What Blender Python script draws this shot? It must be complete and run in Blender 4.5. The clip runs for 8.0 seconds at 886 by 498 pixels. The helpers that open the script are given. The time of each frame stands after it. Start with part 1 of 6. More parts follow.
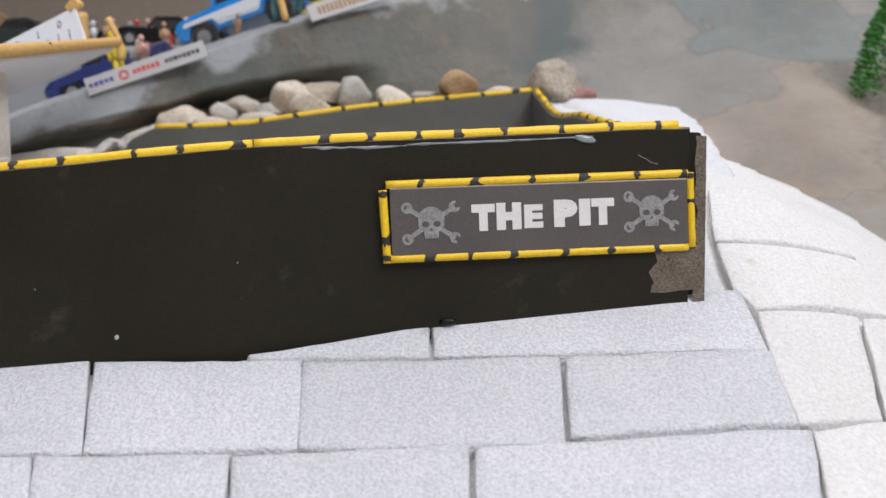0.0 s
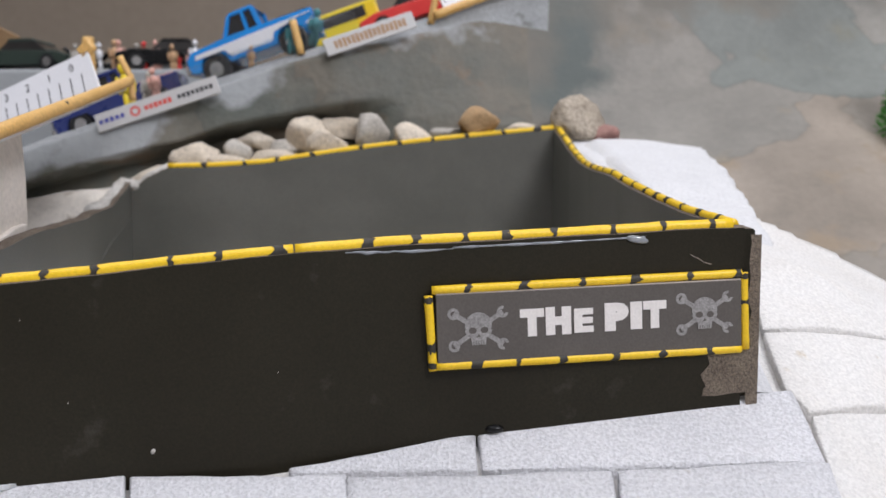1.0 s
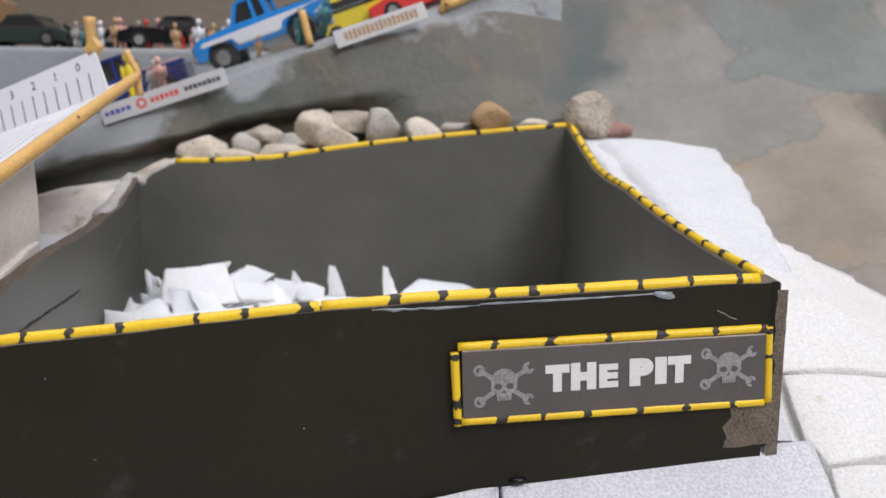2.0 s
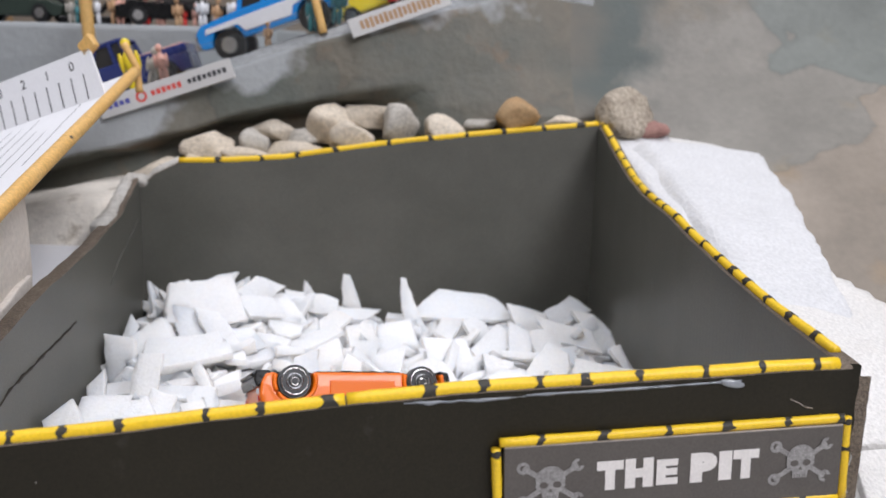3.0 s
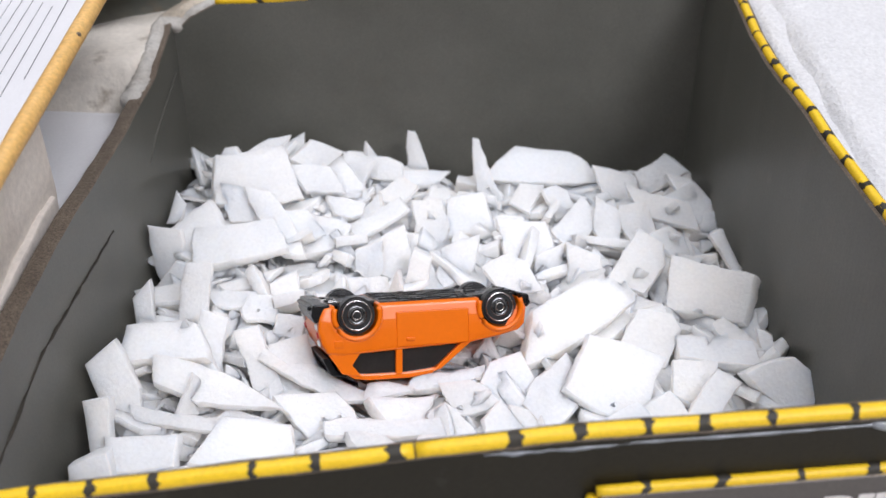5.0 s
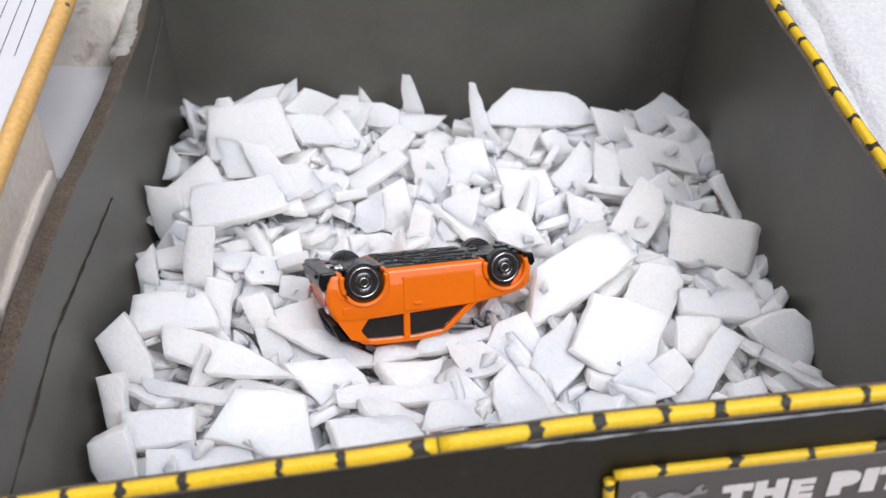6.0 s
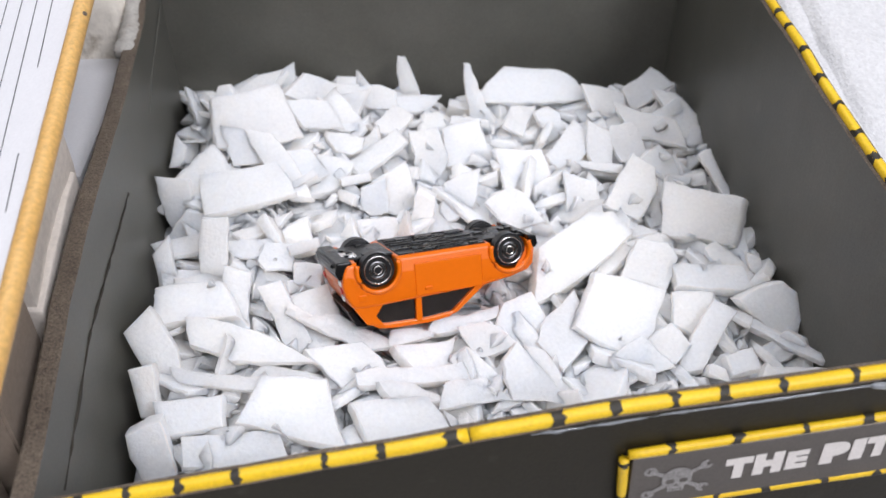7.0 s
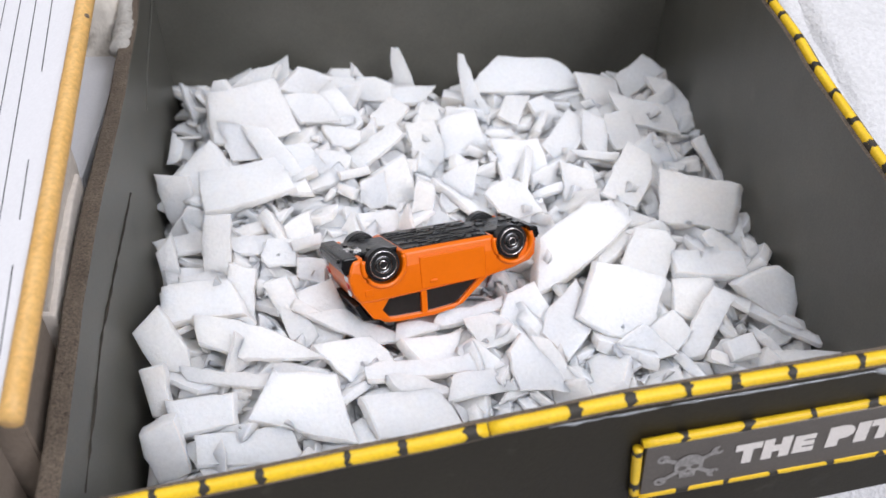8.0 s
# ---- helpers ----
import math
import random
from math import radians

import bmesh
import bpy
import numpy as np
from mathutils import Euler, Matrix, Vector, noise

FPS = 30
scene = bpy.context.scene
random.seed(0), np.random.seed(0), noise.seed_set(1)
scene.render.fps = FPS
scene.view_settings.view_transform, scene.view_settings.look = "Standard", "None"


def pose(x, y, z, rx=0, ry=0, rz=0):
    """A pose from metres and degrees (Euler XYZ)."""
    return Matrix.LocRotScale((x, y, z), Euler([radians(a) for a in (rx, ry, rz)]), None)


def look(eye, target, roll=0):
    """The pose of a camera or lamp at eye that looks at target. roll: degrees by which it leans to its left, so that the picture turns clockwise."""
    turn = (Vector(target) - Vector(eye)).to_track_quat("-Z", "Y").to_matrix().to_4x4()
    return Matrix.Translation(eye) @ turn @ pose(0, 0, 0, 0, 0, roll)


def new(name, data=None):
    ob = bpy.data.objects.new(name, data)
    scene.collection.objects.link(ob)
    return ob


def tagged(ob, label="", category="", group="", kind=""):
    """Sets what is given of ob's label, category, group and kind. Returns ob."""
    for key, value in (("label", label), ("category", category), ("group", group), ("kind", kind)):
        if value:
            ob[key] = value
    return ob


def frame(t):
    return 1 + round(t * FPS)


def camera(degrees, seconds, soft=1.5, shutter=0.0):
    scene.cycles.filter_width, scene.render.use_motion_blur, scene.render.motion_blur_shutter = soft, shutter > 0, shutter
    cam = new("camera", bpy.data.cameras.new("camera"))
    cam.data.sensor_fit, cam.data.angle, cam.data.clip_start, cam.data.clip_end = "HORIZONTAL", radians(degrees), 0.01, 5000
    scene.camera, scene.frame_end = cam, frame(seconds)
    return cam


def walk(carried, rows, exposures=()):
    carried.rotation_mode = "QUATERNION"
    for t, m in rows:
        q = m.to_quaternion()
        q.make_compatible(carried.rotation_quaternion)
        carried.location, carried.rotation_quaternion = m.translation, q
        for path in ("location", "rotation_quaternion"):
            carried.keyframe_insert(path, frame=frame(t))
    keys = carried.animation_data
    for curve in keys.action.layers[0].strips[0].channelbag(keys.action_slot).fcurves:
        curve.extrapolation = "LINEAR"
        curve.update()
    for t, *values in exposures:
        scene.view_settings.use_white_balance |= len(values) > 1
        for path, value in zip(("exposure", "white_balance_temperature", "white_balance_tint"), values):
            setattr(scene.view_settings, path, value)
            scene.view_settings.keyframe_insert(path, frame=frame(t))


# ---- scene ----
cam = camera(51.96, 8.0)
cam.data.dof.use_dof, cam.data.dof.focus_distance, cam.data.dof.aperture_fstop = True, 0.242, 19.0
PATH = [
    (0, (0.00080, 0.00125, 0.15418), (-0.00167, 0.99984, 0.10116), -0.09),
    (0.5, (-0.00559, 0.01121, 0.16413), (-0.00407, 1.00910, 0.09929), -0.04),
    (1, (-0.01299, 0.01197, 0.18572), (-0.00543, 1.00866, 0.10477), 0.11),
    (1.5, (-0.01745, 0.01152, 0.19967), (-0.00500, 1.00380, 0.07624), 0.52),
    (3, (-0.03007, 0.04928, 0.24004), (-0.01477, 1.02533, 0.02304), 1.52),
    (3.5, (-0.03301, 0.06716, 0.24756), (-0.05403, 1.02149, -0.05044), 1.28),
    (4, (-0.03347, 0.08184, 0.25802), (-0.08462, 1.01228, -0.10483), 0.72),
    (4.2, (-0.03303, 0.08711, 0.26255), (-0.08979, 1.00249, -0.13603), 0.62),
    (5.3, (-0.03594, 0.11200, 0.28122), (-0.08186, 0.95938, -0.24777), -0.23),
    (5.5, (-0.03665, 0.11377, 0.28285), (-0.07797, 0.94803, -0.26698), -0.23),
    (6, (-0.04168, 0.11676, 0.29209), (-0.06895, 0.92323, -0.29856), -0.59),
    (6.5, (-0.04885, 0.11696, 0.30309), (-0.05870, 0.90230, -0.31588), -0.57),
    (7, (-0.05139, 0.11363, 0.30875), (-0.04979, 0.88426, -0.32853), -0.95),
    (7.5, (-0.05320, 0.11301, 0.31264), (-0.04014, 0.87580, -0.33388), -0.97),
    (8, (-0.05861, 0.11405, 0.31333), (-0.03437, 0.87040, -0.34038), -1.09),
]
walk(cam, [(t, look(eye, target, roll)) for t, eye, target, roll in PATH])

# ---- light ----
world = bpy.data.worlds.new("room_air")
scene.world = world
world.use_nodes = True
world.node_tree.nodes["Background"].inputs[0].default_value = (0.78, 0.86, 1.0, 1)
world.node_tree.nodes["Background"].inputs[1].default_value = 0.45
scene.view_settings.exposure = 0.0


def ceiling_lamp(x, y, z, sx, sy, watts, colour):
    data = bpy.data.lights.new("ceiling_lamp", "AREA")
    data.shape, data.size, data.size_y, data.energy, data.color = "RECTANGLE", sx, sy, watts, colour
    ob = new("ceiling_lamp", data)
    ob.matrix_world = look((x, y, z), (x * 0.3, y * 0.3 + 0.2, 0.1))
    return ob


ceiling_lamp(-0.22, 0.32, 1.62, 2.2, 1.2, 22.6, (0.915, 0.92, 1.0))
ceiling_lamp(0.90, -0.65, 1.40, 0.85, 0.60, 25.5, (0.915, 0.92, 1.0))

# ---- materials ----


def surface(name, a, b, rough=0.6, big=30.0, fine=900.0, bump=0.3, depth=0.0004, metal=0.0, blend=0.5, grain=0.15, spec=0.5,
            vary=0.0, sheen=0.0, dirt=None, dirt_at=0.62, coat=0.0, scatter=0.0, crisp=0.2):
    """Two colours mixed by a broad noise, a fine grain over them, relief from the grain, and stains of a third colour."""
    m = bpy.data.materials.new(name)
    m.use_nodes = True
    t = m.node_tree
    n, l = t.nodes, t.links
    p = n["Principled BSDF"]
    geo = n.new("ShaderNodeNewGeometry")
    info = n.new("ShaderNodeObjectInfo")
    shift = n.new("ShaderNodeVectorMath")
    shift.operation = "MULTIPLY_ADD"
    shift.inputs[1].default_value = (1, 1, 1)
    l.new(geo.outputs["Position"], shift.inputs[0])
    l.new(info.outputs["Random"], shift.inputs[2])

    def cloud(scale, detail):
        c = n.new("ShaderNodeTexNoise")
        c.inputs["Scale"].default_value, c.inputs["Detail"].default_value = scale, detail
        c.inputs["Roughness"].default_value = 0.62
        l.new(shift.outputs[0], c.inputs["Vector"])
        return c.outputs["Fac"]

    def blended(fac, one, two, mode="MIX"):
        x = n.new("ShaderNodeMix")
        x.data_type, x.blend_type = "RGBA", mode
        for sock, v in ((x.inputs[0], fac), (x.inputs[6], one), (x.inputs[7], two)):
            if isinstance(v, bpy.types.NodeSocket):
                l.new(v, sock)
            else:
                sock.default_value = (*v, 1) if isinstance(v, tuple) else v
        return x.outputs[2]

    def ramp(fac, lo, hi):
        r = n.new("ShaderNodeMapRange")
        r.inputs[1].default_value, r.inputs[2].default_value = lo, hi
        l.new(fac, r.inputs[0])
        return r.outputs[0]

    broad, small = cloud(big, 5), cloud(fine, 3)
    col = blended(ramp(broad, 0.5 - blend / 2, 0.5 + blend / 2), a, b)
    if dirt:
        col = blended(ramp(cloud(big * 2.7, 7), dirt_at, dirt_at + 0.12), col, dirt)
    dark = blended(ramp(small, 0.5 - crisp, 0.5 + crisp), (1 - grain,) * 3, (1 + grain * 0.6,) * 3)
    col = blended(1.0, col, dark, "MULTIPLY")
    if vary:
        v = n.new("ShaderNodeMapRange")
        v.inputs[3].default_value, v.inputs[4].default_value = 1 - vary, 1 + vary * 0.5
        l.new(info.outputs["Random"], v.inputs[0])
        col = blended(1.0, col, v.outputs[0], "MULTIPLY")
    l.new(col, p.inputs["Base Color"])
    r = n.new("ShaderNodeMapRange")
    r.inputs[3].default_value, r.inputs[4].default_value = rough * 0.85, min(1, rough * 1.15)
    l.new(broad, r.inputs[0])
    l.new(r.outputs[0], p.inputs["Roughness"])
    p.inputs["Metallic"].default_value = metal
    p.inputs["Specular IOR Level"].default_value = spec
    p.inputs["Coat Weight"].default_value = coat
    if scatter:
        p.inputs["Subsurface Weight"].default_value = scatter
        p.inputs["Subsurface Radius"].default_value = (0.006, 0.0058, 0.0054)
        p.inputs["Subsurface Scale"].default_value = 1.0
    if bump:
        bn = n.new("ShaderNodeBump")
        bn.inputs["Strength"].default_value, bn.inputs["Distance"].default_value = bump, depth
        l.new(small, bn.inputs["Height"])
        l.new(bn.outputs[0], p.inputs["Normal"])
    return m


def glassy(name, colour, rough=0.05, alpha=1.0):
    m = bpy.data.materials.new(name)
    m.use_nodes = True
    p = m.node_tree.nodes["Principled BSDF"]
    p.inputs["Base Color"].default_value = (*colour, 1)
    p.inputs["Roughness"].default_value = rough
    p.inputs["Transmission Weight"].default_value = 1.0
    p.inputs["IOR"].default_value = 1.4
    return m


def rock(name, a, b, rough, big, fine, bump, depth, grain, dirt, dirt_at, blend, smear=None):
    """Painted slate: the plain surface, with large tinted plates and thin cracks between them."""
    m = surface(name, a, b, rough, big, fine, bump, depth, grain=grain, dirt=dirt, dirt_at=dirt_at, blend=blend)
    t = m.node_tree
    n, l = t.nodes, t.links
    p = n["Principled BSDF"]
    geo = n.new("ShaderNodeNewGeometry")
    warp = n.new("ShaderNodeTexNoise")
    warp.inputs["Scale"].default_value, warp.inputs["Detail"].default_value = 25, 4
    l.new(geo.outputs["Position"], warp.inputs["Vector"])
    add = n.new("ShaderNodeVectorMath")
    add.operation = "MULTIPLY_ADD"
    add.inputs[1].default_value = (0.09, 0.09, 0.09)
    l.new(warp.outputs["Color"], add.inputs[0])
    l.new(geo.outputs["Position"], add.inputs[2])

    def cells(feature, scale):
        v = n.new("ShaderNodeTexVoronoi")
        v.feature = feature
        v.inputs["Scale"].default_value = scale
        l.new(add.outputs[0], v.inputs["Vector"])
        return v
    plates, cracks = cells("F1", 9.0), cells("DISTANCE_TO_EDGE", 9.0)
    old = p.inputs["Base Color"].links[0].from_socket
    tint = n.new("ShaderNodeValToRGB")
    e = tint.color_ramp.elements
    e[0].color, e[1].color = (0.68, 0.80, 0.79, 1), (1.22, 1.17, 1.10, 1)
    for at, c in ((0.3, (1.05, 0.95, 0.84, 1)), (0.55, (0.86, 0.92, 0.90, 1)), (0.8, (1.18, 1.02, 0.86, 1))):
        k = e.new(at)
        k.color = c
    sep = n.new("ShaderNodeSeparateColor")
    l.new(plates.outputs["Color"], sep.inputs[0])
    l.new(sep.outputs[0], tint.inputs[0])
    one = n.new("ShaderNodeMix")
    one.data_type, one.blend_type = "RGBA", "MULTIPLY"
    one.inputs[0].default_value = 0.8
    l.new(old, one.inputs[6])
    l.new(tint.outputs[0], one.inputs[7])
    edge = n.new("ShaderNodeMapRange")
    edge.inputs[1].default_value, edge.inputs[2].default_value = 0.004, 0.03
    edge.inputs[3].default_value, edge.inputs[4].default_value = 0.86, 1.0
    l.new(cracks.outputs["Distance"], edge.inputs[0])
    two = n.new("ShaderNodeMix")
    two.data_type, two.blend_type = "RGBA", "MULTIPLY"
    two.inputs[0].default_value = 1.0
    l.new(one.outputs[2], two.inputs[6])
    l.new(edge.outputs[0], two.inputs[7])
    last = two.outputs[2]
    if smear:
        # grey plaster smeared along the sloping road edge
        sep2 = n.new("ShaderNodeSeparateXYZ")
        l.new(add.outputs[0], sep2.inputs[0])
        fall = n.new("ShaderNodeMath")
        fall.operation = "MULTIPLY_ADD"
        fall.inputs[1].default_value, fall.inputs[2].default_value = -0.36, -0.2985
        l.new(sep2.outputs[0], fall.inputs[0])
        high = n.new("ShaderNodeMath")
        high.operation = "ADD"
        l.new(sep2.outputs[2], high.inputs[0])
        l.new(fall.outputs[0], high.inputs[1])
        cover = n.new("ShaderNodeMapRange")
        cover.inputs[1].default_value, cover.inputs[2].default_value = -0.012, -0.004
        l.new(high.outputs[0], cover.inputs[0])
        three = n.new("ShaderNodeMix")
        three.data_type = "RGBA"
        three.inputs[7].default_value = (*smear, 1)
        l.new(cover.outputs[0], three.inputs[0])
        l.new(last, three.inputs[6])
        last = three.outputs[2]
    l.new(last, p.inputs["Base Color"])
    return m


BLACK_BOARD = surface("black_painted_board", (0.0145, 0.012, 0.0065), (0.023, 0.0195, 0.0115), 0.45, 26, 1500, 0.2, 0.0003, grain=0.25,
                      dirt=(0.05, 0.045, 0.035), dirt_at=0.64, spec=0.22)
BROWN_FOAM = surface("raw_brown_board_edge", (0.13, 0.10, 0.075), (0.23, 0.185, 0.14), 0.95, 120, 1600, 0.9, 0.0008, grain=0.45,
                     dirt=(0.04, 0.03, 0.022))
GREY_BOARD = surface("dark_grey_inner_face", (0.090, 0.089, 0.076), (0.121, 0.119, 0.103), 0.44, 22, 1500, 0.1, 0.0002, grain=0.14,
                     dirt=(0.135, 0.13, 0.115), dirt_at=0.66, blend=0.3)
YELLOW = surface("yellow_paint", (0.80, 0.50, 0.012), (0.90, 0.60, 0.02), 0.45, 90, 1300, 0.25, 0.0003, grain=0.12,
                 dirt=(0.55, 0.34, 0.04), dirt_at=0.68)
BLACK_PAINT = surface("black_marker", (0.02, 0.018, 0.014), (0.05, 0.042, 0.03), 0.6, 200, 1500, 0.2, grain=0.3)
SIGN_FACE = surface("printed_grey_card", (0.085, 0.074, 0.066), (0.105, 0.092, 0.082), 0.5, 60, 1800, 0.08, grain=0.16)
SIGN_PRINT = surface("printed_white", (0.72, 0.68, 0.65), (0.8, 0.76, 0.73), 0.55, 200, 2000, 0.05, grain=0.1)
EMBLEM = surface("printed_grey", (0.21, 0.20, 0.195), (0.36, 0.345, 0.335), 0.55, 500, 2000, 0.05, grain=0.3)
CARD_EDGE = surface("card_edge", (0.5, 0.42, 0.36), (0.6, 0.52, 0.45), 0.8, 100, 1500, 0.2)
FOAM = surface("white_polystyrene", (0.65, 0.65, 0.655), (0.71, 0.71, 0.715), 0.55, 70, 750, 0.85, 0.0008, grain=0.13, vary=0.06, scatter=0.12,
               dirt=(0.70, 0.67, 0.62), dirt_at=0.68)
FOAM_TILE = surface("coarse_polystyrene_tile", (0.64, 0.64, 0.66), (0.72, 0.715, 0.73), 0.34, 60, 1150, 1.0, 0.0008, grain=0.17, vary=0.1, crisp=0.13,
                    dirt=(0.50, 0.46, 0.40), dirt_at=0.70)
FOAM_OLD = surface("weathered_polystyrene", (0.74, 0.73, 0.71), (0.70, 0.67, 0.63), 0.6, 40, 950, 0.9, 0.0007, grain=0.12, crisp=0.15, vary=0.06, scatter=0.1,
                   dirt=(0.55, 0.47, 0.36), dirt_at=0.66)
CHIP = surface("white_foam_chip", (0.94, 0.93, 0.915), (0.94, 0.915, 0.885), 0.6, 32, 900, 0.5, 0.0006, grain=0.05, scatter=1.0, blend=0.3)


def tint_chips(m):
    """Each chip has its own shade of white, from cool to warm, and lets the light pass through."""
    n, l = m.node_tree.nodes, m.node_tree.links
    p = n["Principled BSDF"]
    p.inputs["Subsurface Radius"].default_value = (0.0090, 0.0083, 0.0075)
    geo, info = n.new("ShaderNodeNewGeometry"), n.new("ShaderNodeObjectInfo")
    add, part_ = n.new("ShaderNodeMath"), n.new("ShaderNodeMath")
    part_.operation = "FRACT"
    l.new(geo.outputs["Random Per Island"], add.inputs[0])
    l.new(info.outputs["Random"], add.inputs[1])
    l.new(add.outputs[0], part_.inputs[0])
    ramp = n.new("ShaderNodeValToRGB")
    e = ramp.color_ramp.elements
    e[0].color, e[1].color = (0.955, 0.985, 1.0, 1), (0.985, 0.935, 0.90, 1)
    for at, c in ((0.35, (0.99, 0.995, 1.0, 1)), (0.6, (1.0, 0.99, 0.975, 1)), (0.85, (1.0, 0.97, 0.935, 1))):
        e.new(at).color = c
    l.new(part_.outputs[0], ramp.inputs[0])
    mix = n.new("ShaderNodeMix")
    mix.data_type, mix.blend_type = "RGBA", "MULTIPLY"
    mix.inputs[0].default_value = 1.0
    l.new(p.inputs["Base Color"].links[0].from_socket, mix.inputs[6])
    l.new(ramp.outputs[0], mix.inputs[7])
    l.new(mix.outputs[2], p.inputs["Base Color"])


tint_chips(CHIP)
GLUE = surface("dried_hot_glue", (0.20, 0.215, 0.23), (0.33, 0.35, 0.38), 0.12, 200, 900, 0.1, grain=0.1, coat=0.6, scatter=0.4)
CLEAR = glassy("clear_plastic", (0.95, 0.97, 0.97), 0.05)
ROCK_GREY = rock("painted_grey_rock", (0.185, 0.177, 0.163), (0.285, 0.27, 0.25), 0.62, 11, 260, 0.35, 0.0012, 0.08,
                 (0.235, 0.205, 0.165), 0.57, 0.3)


def dark_above(m, a, b):
    """Darker green and brown tones over the steep upper band, with an uneven border."""
    n, l = m.node_tree.nodes, m.node_tree.links
    p = n["Principled BSDF"]

    def math_(op, one, two):
        x = n.new("ShaderNodeMath")
        x.operation = op
        for sock, v in zip(x.inputs, (one, two)):
            if isinstance(v, bpy.types.NodeSocket):
                l.new(v, sock)
            else:
                sock.default_value = v
        return x.outputs[0]

    def cloud(scale):
        c = n.new("ShaderNodeTexNoise")
        c.inputs["Scale"].default_value, c.inputs["Detail"].default_value = scale, 5
        l.new(geo.outputs["Position"], c.inputs["Vector"])
        return c.outputs["Fac"]
    geo, sep = n.new("ShaderNodeNewGeometry"), n.new("ShaderNodeSeparateXYZ")
    l.new(geo.outputs["Position"], sep.inputs[0])
    upper = math_("SUBTRACT", math_("MULTIPLY_ADD", sep.outputs[0], -0.36), 0.468)
    l.new(sep.outputs[1], upper.node.inputs[0].links[0].from_node.inputs[2])
    side = math_("SUBTRACT", 0.058, sep.outputs[0])
    border = math_("ADD", math_("MAXIMUM", upper, side), math_("MULTIPLY", math_("SUBTRACT", cloud(28), 0.5), 0.07))
    fac = n.new("ShaderNodeMapRange")
    fac.inputs[1].default_value, fac.inputs[2].default_value = -0.007, 0.007
    l.new(border, fac.inputs[0])
    tone = n.new("ShaderNodeMix")
    tone.data_type = "RGBA"
    tone.inputs[6].default_value, tone.inputs[7].default_value = (*a, 1), (*b, 1)
    spread = n.new("ShaderNodeMapRange")
    spread.inputs[1].default_value, spread.inputs[2].default_value = 0.38, 0.62
    l.new(cloud(13), spread.inputs[0])
    l.new(spread.outputs[0], tone.inputs[0])
    mix = n.new("ShaderNodeMix")
    mix.data_type = "RGBA"
    l.new(fac.outputs[0], mix.inputs[0])
    l.new(p.inputs["Base Color"].links[0].from_socket, mix.inputs[6])
    l.new(tone.outputs[2], mix.inputs[7])
    l.new(mix.outputs[2], p.inputs["Base Color"])


dark_above(ROCK_GREY, (0.085, 0.10, 0.092), (0.17, 0.145, 0.115))
ROCK_DARK = rock("dark_painted_rock", (0.085, 0.10, 0.092), (0.165, 0.15, 0.125), 0.6, 11, 260, 0.4, 0.0012, 0.08,
                 (0.165, 0.125, 0.088), 0.55, 0.3, (0.33, 0.345, 0.35))
PALE_ROCK = rock("pale_plaster_ledge", (0.52, 0.51, 0.48), (0.70, 0.68, 0.64), 0.7, 20, 420, 0.4, 0.0012, 0.1, (0.24, 0.2, 0.15), 0.6, 0.35)
STONE = surface("beige_stone", (0.56, 0.475, 0.37), (0.70, 0.62, 0.51), 0.8, 70, 700, 0.7, 0.0008, grain=0.25, vary=0.18, dirt=(0.22, 0.17, 0.12))
STONE_BROWN = surface("pitted_brown_stone", (0.36, 0.30, 0.23), (0.52, 0.45, 0.36), 0.85, 110, 600, 1.0, 0.0015, grain=0.4, dirt=(0.14, 0.105, 0.075), dirt_at=0.58)
STONE_GREY = surface("grey_stone", (0.46, 0.43, 0.38), (0.58, 0.54, 0.48), 0.8, 70, 700, 0.7, 0.0008, grain=0.25, vary=0.2)
STONE_TAN = surface("orange_tan_stone", (0.36, 0.21, 0.09), (0.48, 0.33, 0.18), 0.75, 90, 700, 0.6, 0.0008, grain=0.25)
STONE_RED = surface("reddish_stone", (0.30, 0.14, 0.12), (0.40, 0.24, 0.2), 0.75, 90, 700, 0.6, 0.0008, grain=0.25)
ROAD_TOP = surface("grey_road_plaster", (0.21, 0.22, 0.22), (0.33, 0.34, 0.345), 0.7, 40, 500, 0.6, 0.0008, grain=0.2, dirt=(0.12, 0.12, 0.11))
PAPER = surface("white_paper", (0.80, 0.80, 0.82), (0.84, 0.84, 0.86), 0.6, 40, 1200, 0.1, grain=0.04)
LABEL_PAPER = surface("greyed_label_paper", (0.52, 0.51, 0.50), (0.58, 0.57, 0.56), 0.5, 40, 1200, 0.1, grain=0.05)
INK = surface("black_ink", (0.03, 0.03, 0.035), (0.05, 0.05, 0.055), 0.6, 100, 1500, 0.0, grain=0.1)
RED_INK = surface("red_ink", (0.62, 0.06, 0.05), (0.7, 0.1, 0.08), 0.6, 100, 1500, 0.0, grain=0.1)
BLUE_INK = surface("blue_ink", (0.06, 0.07, 0.3), (0.1, 0.1, 0.36), 0.6, 100, 1500, 0.0, grain=0.1)
BROWN_INK = surface("brown_ink", (0.35, 0.2, 0.1), (0.42, 0.26, 0.14), 0.6, 100, 1500, 0.0, grain=0.1)
WOOD = surface("bamboo_stick", (0.66, 0.38, 0.11), (0.76, 0.48, 0.18), 0.5, 60, 900, 0.25, 0.0003, grain=0.2, dirt=(0.5, 0.26, 0.07), dirt_at=0.66)
SHADED_TAUPE = surface("shaded_taupe_card", (0.27, 0.215, 0.17), (0.35, 0.285, 0.23), 0.8, 30, 700, 0.2, 0.0005, grain=0.1)
